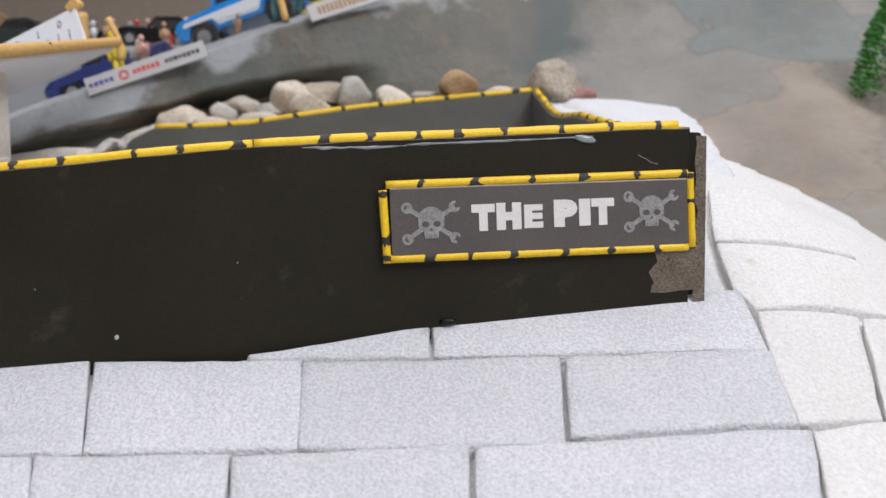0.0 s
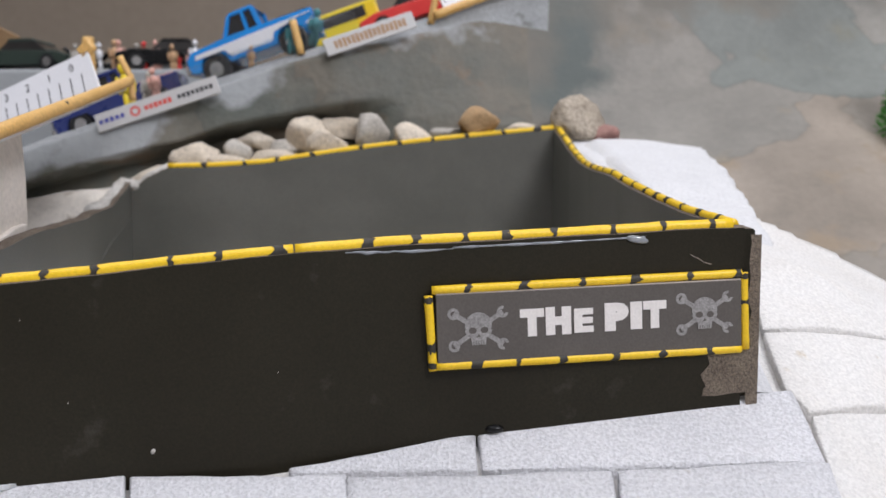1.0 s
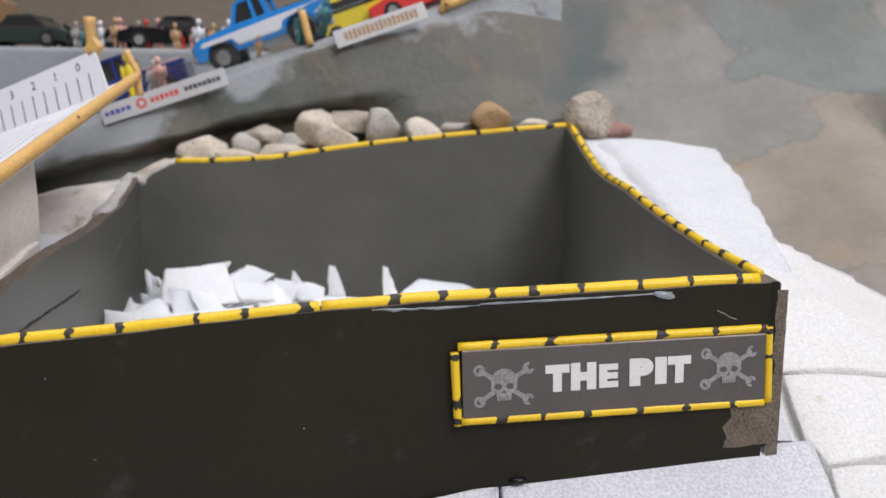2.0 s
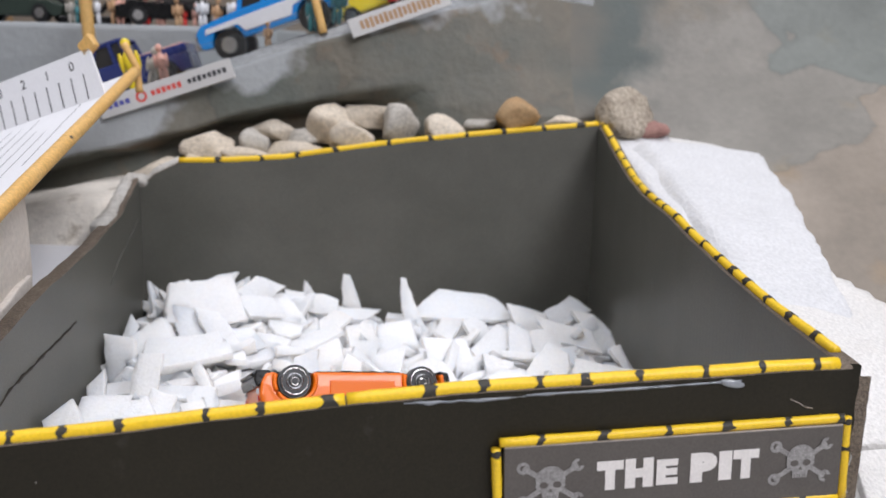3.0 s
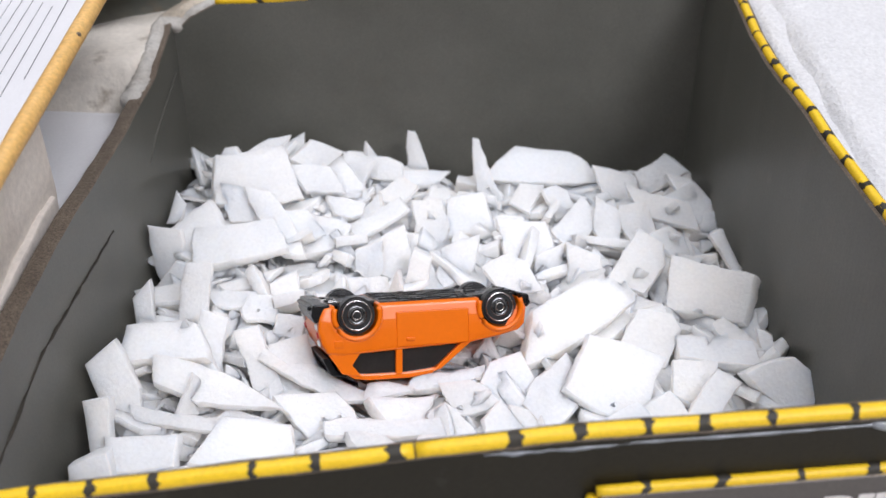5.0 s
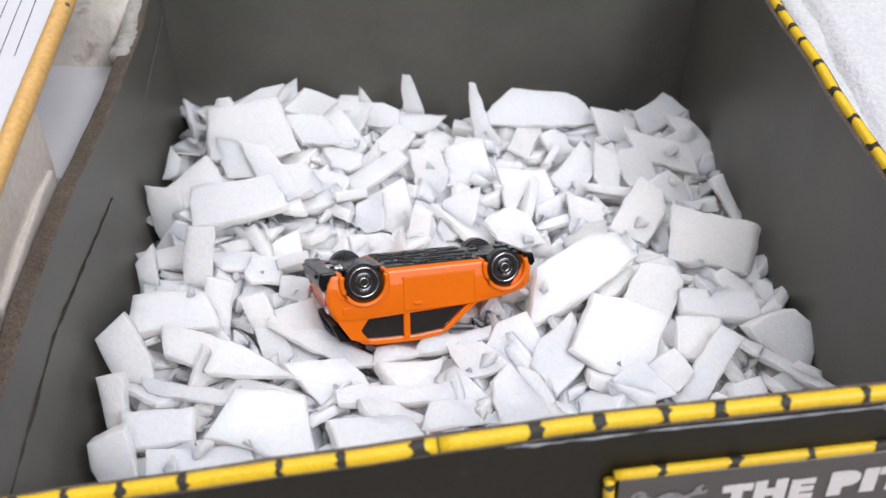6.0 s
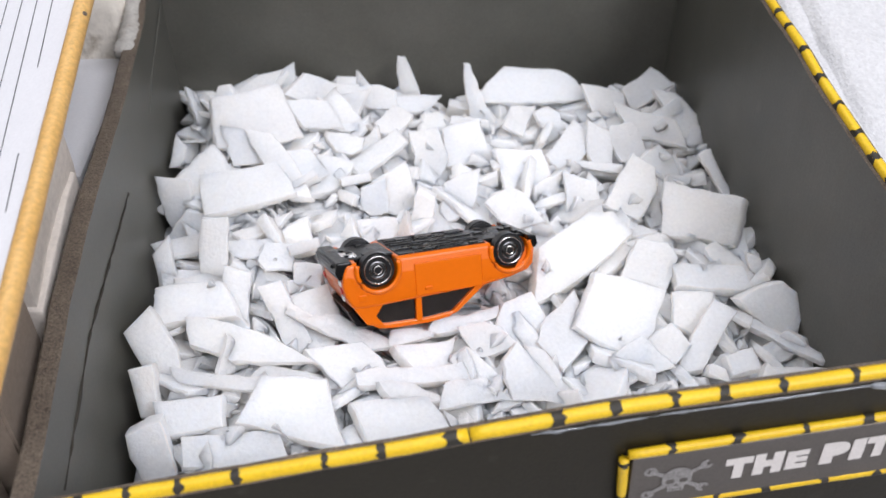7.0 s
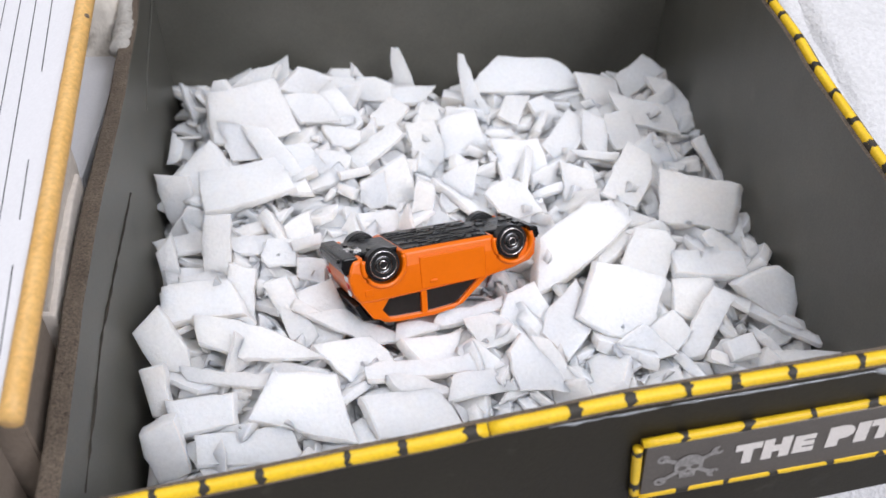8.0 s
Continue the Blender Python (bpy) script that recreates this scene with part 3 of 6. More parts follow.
def marked_rod(name, pts, radius, parent, spacing, rng, label="", length=2.1, at=None):
    """A yellow rod with separate black paint marks round it, at even-ish steps or at the given fractions of its length."""
    bm = bmesh.new()
    tube(bm, pts, radius, 10, 0.08)
    rod = part(name, bm, YELLOW, parent, label, smooth=True, here=True)
    ends = np.cumsum([0.0] + [(b - a).length for a, b in zip(pts, pts[1:])])
    if at is None:
        spots, s = [], spacing * rng.uniform(0.3, 0.8)
        while s < ends[-1]:
            spots.append(s)
            s += spacing * rng.uniform(0.75, 1.25)
    else:
        spots = [f * float(ends[-1]) for f in at]
    for s in spots:
        i = min(int(np.searchsorted(ends, s, "right")) - 1, len(pts) - 2)
        a, b = pts[i], pts[i + 1]
        c = a.lerp(b, (s - float(ends[i])) / (b - a).length)
        d = (b - a).normalized()
        w = length * rng.uniform(0.55, 1.35)
        u = d.cross(Vector((0, 0, 1))).normalized()
        v = u.cross(d)
        bm = bmesh.new()
        rings, k = [], 14
        for e in (-0.5, -0.2, 0.2, 0.5):
            ring = []
            for j in range(k):
                an = j * math.tau / k
                edge = e * w * (1 + 1.3 * noise.noise(Vector((math.cos(an) * 1.6 + s, math.sin(an) * 1.6, e * 9)))) + 0.12 * w * math.sin(an)
                ring.append(bm.verts.new(c + d * edge + (u * math.cos(an) + v * math.sin(an)) * radius * 1.06))
            rings.append(ring)
        for one, two in zip(rings, rings[1:]):
            for j in range(k):
                bm.faces.new((one[j], one[(j + 1) % k], two[(j + 1) % k], two[j]))
        bmesh.ops.recalc_face_normals(bm, faces=bm.faces[:])
        part("paint_mark", bm, BLACK_PAINT, rod, smooth=True, here=True)
    return rod


def pit_box():
    rng = random.Random(4)
    box = thing("pit_box", T(-45, 335, FLOOR_Z), "open black board box with yellow and black striped rims", "box")
    panel("front_wall", FL, FR, FRONT_TOP, 5.0, box, 90, 0.3, 88, bowed=FRONT_BOW)
    panel("right_wall", FR, BR, RIGHT_TOP, 5.0, box, 90, 0.3, 88, bowed=RIGHT_BOW, leans=True)
    panel("back_wall", BR, BL, [(1 - f, z) for f, z in BACK_TOP[::-1]], 5.0, box, 90, 0.25, 88)
    panel("left_wall", BL, FL, [(1 - f, z) for f, z in LEFT_TOP[::-1]], 4.9, box, 110, 0.8, 88, "black board wall with a raw brown edge")
    bm = bmesh.new()
    prism(bm, [(FL.x, FL.y), (FR.x, FR.y), (BR.x, BR.y), (BL.x, BL.y)], 84, 88)
    part("bottom", bm, BLACK_BOARD, box, here=True)
    yb = "yellow rod with black marks"
    marked_rod("rim_rod", rim_points(FL, FR, FRONT_TOP, 0.02, 0.439, 3.4, 0.3, bowed=FRONT_BOW), 1.5, box, 15.0, rng, yb,
               at=[(f - 0.02) / 0.419 for f in (0.06, 0.107, 0.156, 0.212, 0.298, 0.353, 0.421)])
    marked_rod("rim_rod", rim_points(FL, FR, FRONT_TOP, 0.441, 0.985, 3.4, 0.3, bowed=FRONT_BOW), 1.5, box, 14.0, rng, yb,
               at=[(f - 0.441) / 0.544 for f in (0.527, 0.584, 0.645, 0.695, 0.756, 0.829, 0.895, 0.959)])
    marked_rod("rim_rod", rim_points(FR, BR, RIGHT_TOP, 0.03, 1.0, 2.2, 0.3, bowed=RIGHT_BOW), 1.4, box, 10.5, rng, yb)
    back = [(1 - f, z) for f, z in BACK_TOP[::-1]]
    marked_rod("rim_rod", rim_points(BR, BL, back, 0.0, 0.915, 1.2, 0.3), 1.4, box, 13.0, rng, yb,
               at=[f / 0.915 for f in (0.04, 0.122, 0.211, 0.293, 0.372, 0.464, 0.581, 0.663, 0.741, 0.832)])
    return box


PIT = pit_box()


# ---- tiles on the bank ----
TILES = thing("tile_paving", T(0, 220, 110), "white polystyrene tiles laid over the bank before the pit", "tiles", kind="structure")
tile_rng = random.Random(12)


def tile(*corners):
    """One foam tile with slightly uneven, rounded edges, laid on the bank."""
    bm = bmesh.new()
    pts = []
    for (x, y), (x2, y2) in zip(corners, corners[1:] + corners[:1]):
        n = max(2, int(math.hypot(x2 - x, y2 - y) / 7))
        for i in range(n):
            f = i / n
            j = 0.0 if i == 0 else 0.35
            pts.append((x + (x2 - x) * f + tile_rng.uniform(-j, j), y + (y2 - y) * f + tile_rng.uniform(-j, j)))
    cx, cy = sum(p[0] for p in pts) / len(pts), sum(p[1] for p in pts) / len(pts)
    lift, tx, ty = tile_rng.uniform(-0.5, 0.5), tile_rng.uniform(-0.012, 0.012), tile_rng.uniform(-0.012, 0.012)
    rings = []
    for inset, drop in ((0.1, 4.2), (0.08, 0.8), (0.25, 0.28), (0.7, 0.04), (3.0, 0.0)):
        ring = []
        for x, y in pts:
            d = max(1e-3, math.hypot(x - cx, y - cy))
            k = max(1 - inset / d, 0.6)
            px, py = cx + (x - cx) * k, cy + (y - cy) * k
            ring.append(bm.verts.new((px, py, bank_z(px, py) + lift + tx * (px - cx) + ty * (py - cy) - drop)))
        rings.append(ring)
    n = len(pts)
    for one, two in zip(rings, rings[1:]):
        for i in range(n):
            bm.faces.new((one[i], one[(i + 1) % n], two[(i + 1) % n], two[i]))
    mid = bm.verts.new((cx, cy, bank_z(cx, cy) + lift))
    inner = [bm.verts.new((cx + (v.co.x - cx) * 0.5, cy + (v.co.y - cy) * 0.5, bank_z(cx + (v.co.x - cx) * 0.5, cy + (v.co.y - cy) * 0.5) + lift)) for v in rings[-1]]
    for i in range(n):
        bm.faces.new((rings[-1][i], rings[-1][(i + 1) % n], inner[(i + 1) % n], inner[i]))
        bm.faces.new((inner[i], inner[(i + 1) % n], mid))
    bmesh.ops.recalc_face_normals(bm, faces=bm.faces[:])
    part("tile", bm, FOAM if cy > 330 else FOAM_TILE if cx < 79 else FOAM_OLD, TILES, smooth=True, here=True)


tile((-48, 223), (-3, 232), (-3, 223), (-47, 222))
tile((-3, 232), (80, 244), (81, 225), (-2, 223))
tile((-140, 221), (-86, 222), (-77, 193), (-123, 192))
tile((-85, 221), (-34, 221), (-31, 194), (-77, 193))
tile((-34, 220), (29, 222), (27, 195.5), (-31, 194))
tile((30, 222), (82, 225), (80, 202), (28, 197))
tile((-130, 192), (-87, 192), (-81, 175), (-119, 175))
tile((-87, 192), (-45, 192), (-43, 175), (-81, 175))
tile((-45, 192), (6, 196), (6, 175), (-42, 175))
tile((7, 194), (82, 200), (75, 175), (7, 175))
tile((79, 264), (127, 277), (129, 254), (82, 238), (78, 244))
tile((82, 237), (112, 245), (102, 209), (80, 202), (81, 224))
tile((113, 245), (138, 259), (124, 221), (103, 210))
tile((82, 200), (115, 214), (105, 182), (76, 175))
tile((84, 290), (104, 298), (126, 278), (79, 265))


def bank_slab():
    """The long broken foam slab on the bank: a worn ridge beside the pit, an uneven broken edge, fading into the bank at its near end."""
    def ease(f):
        f = min(1.0, max(0.0, f))
        return f * f * (3 - 2 * f)

    bm = bmesh.new()
    cols = []
    for y in np.arange(300, 441.6, 1.5):
        x0 = 64.0 - 0.0972 * (y - 244) + 5.0
        x1 = curve_at(((300, 98), (338, 101), (365, 104), (396, 107), (440, 111)), y)
        x1 += 2.6 * noise.noise(Vector((3, y * 0.07, 0))) + 1.2 * noise.noise(Vector((7, y * 0.25, 0)))
        near, far = ease((y - 300) / 48), ease((441 - y) / 1.5)
        crest = 7 + 3 * ease((y - 380) / 50) + 1.5 * noise.noise(Vector((1, y * 0.06, 2)))
        col = []
        for k in range(25):
            x = x0 + (x1 - x0) * k / 24
            up = ease((x - x0 - crest * 0.35) / crest) * near * far
            worn = noise.noise(Vector((x, y, 0)) * 0.045) * 1.0 + noise.noise(Vector((x, y, 5)) * 0.16) * 0.35
            crack = 1.1 * max(0.0, 1 - abs(x - 86 - 0.05 * (400 - y) - 3 * noise.noise(Vector((0, y * 0.08, 9)))) / 0.9) if 372 < y < 412 else 0.0
            col.append(bm.verts.new((x, y, bank_z(x, y) - 4.4 + 4.5 * up + worn * up - crack)))
        for out, drop in ((0.5, 0.5), (0.9, 2.0), (1.0, 9.0)):
            col.append(bm.verts.new((x1 + out, y, bank_z(x1, y) - 4.4 + 4.5 * near * far - drop)))
        cols.append(col)
    for one, two in zip(cols, cols[1:]):
        for k in range(len(one) - 1):
            bm.faces.new((one[k], one[k + 1], two[k + 1], two[k]))
    bmesh.ops.recalc_face_normals(bm, faces=bm.faces[:])
    part("slab", bm, FOAM, TILES, "long broken white foam slab", smooth=True, here=True)


bank_slab()


# ---- foam chips in the pit ----
def pile_z(x, y):
    return (112 + 8 * (y - 250) / 190 + 14 * math.exp(-((x + 115) ** 2 + (y - 405) ** 2) / 1300)
            + 8 * math.exp(-((x + 132) ** 2 + (y - 300) ** 2) / 625) - 0.28 * max(0.0, x - 30))


def chip_mesh(rng, length, width, thick, narrow=0.0, skew=0.0, point=0.0):
    """A torn slice of foam sheet: four uneven sides, flat faces, crisp edges and a slight bend."""
    hl, hw = length / 2, width / 2
    shift = skew * length / 2
    base = [(-hl * (1 - narrow) - shift, -hw), (hl * (1 - narrow) - shift, -hw), (hl * (1 + narrow) + shift, hw), (-hl * (1 + narrow) + shift, hw)]
    base = [(x, y * (1 - point if x < 0 else 1)) for x, y in base]
    wild = 0.12 * (1 - point)
    base = [(x + rng.uniform(-wild, wild) * length, y + rng.uniform(-wild, wild) * width) for x, y in base]
    if rng.random() < 0.45:
        # one corner broken off
        k = rng.randrange(4)
        p, q, r = (Vector(base[(k + i) % 4]) for i in (-1, 0, 1))
        base[k:k + 1] = [tuple(q.lerp(p, rng.uniform(0.15, 0.4))), tuple(q.lerp(r, rng.uniform(0.15, 0.4)))]
    pts = []
    for (x, y), (x2, y2) in zip(base, base[1:] + base[:1]):
        ln = math.hypot(x2 - x, y2 - y)
        n = max(2, int(ln / 3.0))
        nx, ny = -(y2 - y) / max(ln, 0.01), (x2 - x) / max(ln, 0.01)
        arc = rng.uniform(-0.05, 0.03) * ln
        for i in range(n):
            f = i / n
            j = arc * 4 * f * (1 - f) + (rng.uniform(-0.3, 0.3) if i else 0.0)
            pts.append((x + (x2 - x) * f + nx * j, y + (y2 - y) * f + ny * j))
    bend, twist = rng.uniform(-0.005, 0.01), rng.uniform(-0.006, 0.006)
    taper = rng.uniform(0.45, 1.0)
    slant = rng.uniform(-0.5, 0.5)
    bm = bmesh.new()

    def lift(x, y, z):
        return z * (1 - (1 - taper) * (x / max(length, 1) + 0.5)) + bend * x * x * 0.5 + twist * x * y

    rings = []
    for inset, z, rough in ((0.3, -0.5, 0.1), (0.0, -0.4, 0.25), (-0.1, 0.05, 0.35), (0.0, 0.42, 0.18), (0.32, 0.5, 0.08)):
        ring = []
        for x, y in pts:
            d = max(0.1, math.hypot(x, y))
            k = max(0.3, 1 - inset / d)
            ring.append(bm.verts.new((x * k + slant * z * thick + rng.uniform(-rough, rough), y * k + rng.uniform(-rough, rough), lift(x, y, z * thick))))
        rings.append(ring)
    inner = [bm.verts.new((v.co.x * 0.5, v.co.y * 0.5, lift(v.co.x * 0.5, v.co.y * 0.5, thick * 0.5) + rng.uniform(-0.12, 0.12))) for v in rings[-1]]
    m = len(pts)
    for one, two in zip(rings + [rings[-1]], rings[1:] + [inner]):
        if one is two:
            continue
        for i in range(m):
            bm.faces.new((one[i], one[(i + 1) % m], two[(i + 1) % m], two[i]))
    bm.faces.new(rings[0][::-1])
    c = bm.verts.new((0, 0, thick * 0.5))
    for i in range(m):
        bm.faces.new((inner[i], inner[(i + 1) % m], c))
    bmesh.ops.recalc_face_normals(bm, faces=bm.faces[:])
    for e in bm.edges:
        if len(e.link_faces) == 2 and e.calc_face_angle(0.0) > 0.45:
            e.smooth = False
    return mesh_of("foam_chip", bm, CHIP, True)


chip_rng = random.Random(21)
CHIP_LABEL = "torn white foam chip lying in the pit"


def put_chip(me, x, y, z, rx, ry, rz):
    ob = new("foam_chip", me)
    ob.matrix_world = pose(x * MM, y * MM, z * MM, rx, ry, rz)
    return tagged(ob, CHIP_LABEL, "foam chip", "foam chips in the pit")


def laid(x, y, z, length, width, yaw, pitch, thick, narrow, skew, point=0.0):
    """One of the large chips on top of the heap; its upper face passes through the given place."""
    me = chip_mesh(chip_rng, length * 1.16, width * 1.16, thick * 0.85, narrow, skew, point)
    m = pose(0, 0, 0, pitch, 0, 0) @ pose(0, 0, 0, 0, chip_rng.uniform(-7, 7), yaw)
    e = m.to_euler()
    put = Vector((x, y, z)) - m.to_3x3() @ Vector((0, 0, thick * 0.5))
    put_chip(me, put.x, put.y, put.z, *(math.degrees(a) for a in e))


laid(-117, 390, 142, 24, 17, 11, 40, 3.2, -0.0, -0.1)
laid(-97, 399, 138, 14, 9, -9, 25, 3.2, 0.0, -0.6)
laid(-99, 410, 142, 10, 8, -17, 55, 3.2, 0.1, 0.4)
laid(-117, 411, 144, 10, 6, 6, 60, 3.2, -0.3, 0.6)
laid(-130, 405, 142, 6, 5, 21, 60, 3.2, -0.4, 0.3)
laid(-141, 405, 137, 6, 4, -66, 60, 3.2, 0.0, -0.5)
laid(-116, 362, 132, 24, 15, 13, 20, 5.0, -0.2, -0.1)
laid(-132, 366, 132, 14, 13, 55, 35, 5.0, 0.1, 0.3)
laid(-139, 359, 127, 15, 8, -79, 70, 3.2, 0.0, -0.0)
laid(-105, 371, 133, 27, 6, -59, 30, 3.2, -0.1, 0.2)
laid(-90, 371, 129, 14, 10, 75, 22, 3.2, 0.2, -0.3)
laid(-119, 380, 135, 13, 11, -66, 35, 3.2, -0.1, 0.4)
laid(-144, 384, 131, 8, 4, 79, 65, 3.2, 0.2, 0.1)
laid(-98, 376, 132, 13, 8, -58, 20, 3.2, -0.1, 0.0)
laid(-85, 388, 132, 10, 7, -11, 20, 3.2, 0.2, -0.3)
laid(-79, 416, 135, 17, 8, -5, 50, 3.2, 0.0, -0.1)
laid(-64, 428, 134, 16, 8, -81, 72, 4.0, 0.0, 0.0, 0.75)
laid(-60, 419, 129, 14, 7, 5, 20, 3.2, 0.3, 0.1)
laid(-37, 416, 133, 22, 8, -74, 60, 5.0, 0.0, 0.0, 0.75)
laid(-12, 428, 132, 31, 10, -1, 42, 5.0, -0.3, 0.1)
laid(-21, 411, 127, 10, 8, 67, 30, 3.2, -0.2, -0.1)
laid(-9, 408, 127, 10, 8, -69, 25, 3.2, -0.0, -0.1)
laid(-4, 391, 127, 18, 9, 48, 28, 3.2, 0.0, 0.0)
laid(-42, 393, 128, 15, 14, 15, 28, 3.2, -0.1, -0.0)
laid(-22, 377, 127, 14, 13, -72, 35, 5.0, 0.0, 0.3)
laid(-28, 354, 126, 14, 11, -58, 35, 3.2, 0.1, 0.1)
laid(-67, 365, 126, 14, 10, -72, 48, 3.2, 0.1, 0.1)
laid(-74, 363, 126, 9, 8, -88, 40, 3.2, 0.2, -0.2)
laid(-57, 356, 126, 13, 5, 78, 60, 3.2, 0.1, 0.0)
laid(-45, 363, 125, 13, 10, 79, 50, 3.2, 0.1, -0.4)
laid(-54, 388, 127, 15, 10, -77, 30, 3.2, -0.2, -0.2)
laid(-69, 405, 130, 12, 8, 43, 20, 3.2, 0.2, -0.3)
laid(-75, 385, 129, 24, 6, 45, 15, 3.2, 0.0, -0.1)
laid(-87, 405, 135, 20, 5, -54, 25, 3.2, -0.0, 0.1)
laid(14, 418, 128, 14, 10, -16, 30, 3.2, 0.1, -0.4)
laid(30, 427, 130, 15, 9, 28, 40, 3.2, -0.1, -0.1)
laid(29, 403, 127, 18, 9, -16, 25, 3.2, 0.0, -0.5)
laid(44, 410, 124, 27, 7, -58, 30, 3.2, -0.0, 0.1)
laid(17, 395, 127, 15, 10, -71, 25, 3.2, 0.0, 0.2)
laid(16, 365, 127, 20, 12, 55, 28, 5.0, -0.1, -0.0)
laid(34, 349, 126, 21, 16, -14, 32, 7.0, 0.1, -0.0)
laid(49, 373, 120, 23, 5, -63, 45, 3.2, 0.1, 0.2)
laid(-3, 364, 125, 13, 10, -79, 30, 3.2, -0.1, 0.2)
laid(6, 389, 126, 15, 7, 89, 45, 3.2, -0.1, 0.2)
laid(-9, 331, 129, 33, 12, 35, 26, 6.0, -0.1, 0.1)
laid(1, 332, 124, 14, 5, 37, 15, 5.0, 0.1, -0.0)
laid(13, 326, 124, 17, 13, 69, 35, 3.2, -0.4, 0.1)
laid(0, 305, 127, 18, 17, -26, 24, 5.0, -0.0, -0.0)
laid(-16, 301, 123, 15, 11, 53, 22, 3.2, 0.1, 0.2)
laid(-28, 304, 123, 12, 11, -62, 20, 5.0, -0.2, -0.2)
laid(32, 323, 123, 19, 7, -3, 12, 5.0, 0.0, -0.1)
laid(39, 333, 121, 15, 5, -53, 18, 3.2, 0.0, 0.1)
laid(48, 327, 119, 12, 3, -79, 50, 3.2, -0.0, 0.1)
laid(51, 312, 120, 14, 12, -40, 42, 6.0, -0.4, 0.0)
laid(49, 302, 117, 29, 3, -38, 12, 3.2, -0.0, 0.2)
laid(22, 306, 123, 11, 10, 86, 35, 5.0, -0.2, 0.2)
laid(13, 295, 122, 9, 8, 46, 28, 3.2, -0.0, 0.2)
laid(24, 296, 122, 19, 6, 55, 25, 3.2, 0.1, -0.1)
laid(4, 289, 122, 11, 9, 26, 20, 3.2, -0.0, 0.0)
laid(32, 288, 122, 8, 6, 21, 20, 3.2, -0.0, 0.1)
laid(-77, 301, 123, 17, 6, -29, 10, 2.0, -0.0, 0.5)
laid(-46, 306, 123, 17, 4, 13, 22, 4.0, -0.0, -0.0)
laid(-61, 300, 123, 9, 5, 17, 12, 3.2, -0.4, -0.3)
laid(-56, 293, 122, 13, 8, 6, 15, 4.0, 0.2, -0.0)
laid(-39, 299, 123, 11, 10, 12, 18, 3.2, 0.0, -0.3)
laid(-44, 289, 122, 10, 6, -50, 20, 3.2, 0.3, 0.3)
laid(-59, 285, 122, 27, 5, 2, 15, 4.0, 0.0, -0.0)
laid(-76, 290, 122, 14, 12, -47, 15, 5.0, -0.2, 0.5)
laid(-61, 279, 122, 10, 6, 6, 12, 3.2, -0.2, -0.6)
laid(-44, 279, 122, 14, 6, 8, 20, 3.2, -0.3, -0.2)
laid(-29, 284, 122, 14, 9, -59, 15, 3.2, 0.3, 0.1)
laid(-64, 271, 121, 19, 10, 3, 15, 5.0, 0.0, -0.2)
laid(-22, 287, 122, 13, 3, -58, 20, 3.2, -0.0, 0.2)
laid(-92, 273, 124, 19, 14, -7, 18, 6.0, -0.2, -0.2)
laid(-118, 271, 123, 16, 8, 7, 20, 4.0, 0.1, -0.1)
laid(-106, 262, 121, 23, 8, 5, 18, 5.0, -0.1, -0.1)
laid(-111, 294, 128, 20, 10, -4, 22, 5.0, -0.6, -0.6)
laid(-131, 289, 129, 16, 8, -58, 48, 5.0, -0.2, -0.3)
laid(-131, 276, 125, 12, 6, -83, 55, 5.0, -0.0, -0.0)
laid(-127, 260, 121, 12, 8, -77, 55, 5.0, -0.0, -0.0)
laid(-115, 283, 125, 21, 4, -11, 12, 3.2, 0.1, -0.0)
laid(-123, 306, 132, 19, 10, 10, 22, 6.0, 0.0, -0.1)
laid(-122, 329, 129, 19, 7, 84, 58, 3.2, -0.0, -0.1)
laid(-135, 340, 125, 13, 6, 9, 15, 3.2, 0.1, -0.1)
laid(-138, 329, 126, 11, 5, -82, 60, 3.2, 0.1, -0.1)
laid(-112, 313, 126, 17, 6, -89, 50, 3.2, 0.0, -0.0)
laid(-98, 307, 125, 20, 7, -66, 38, 3.2, 0.0, 0.0)
laid(-88, 309, 123, 18, 11, -67, 24, 3.2, -0.1, -0.1)
laid(-112, 339, 125, 14, 5, 3, 12, 3.2, 0.0, -0.1)
laid(-110, 348, 126, 15, 3, 27, 12, 3.2, 0.1, 0.0)
laid(-98, 344, 125, 9, 8, -82, 40, 3.2, 0.2, -0.1)
laid(-104, 334, 125, 9, 7, -2, 25, 3.2, -0.1, 0.1)
laid(-93, 326, 124, 8, 7, -6, 20, 3.2, 0.0, -0.1)
laid(-72, 347, 125, 10, 6, 7, 25, 3.2, 0.1, 0.1)


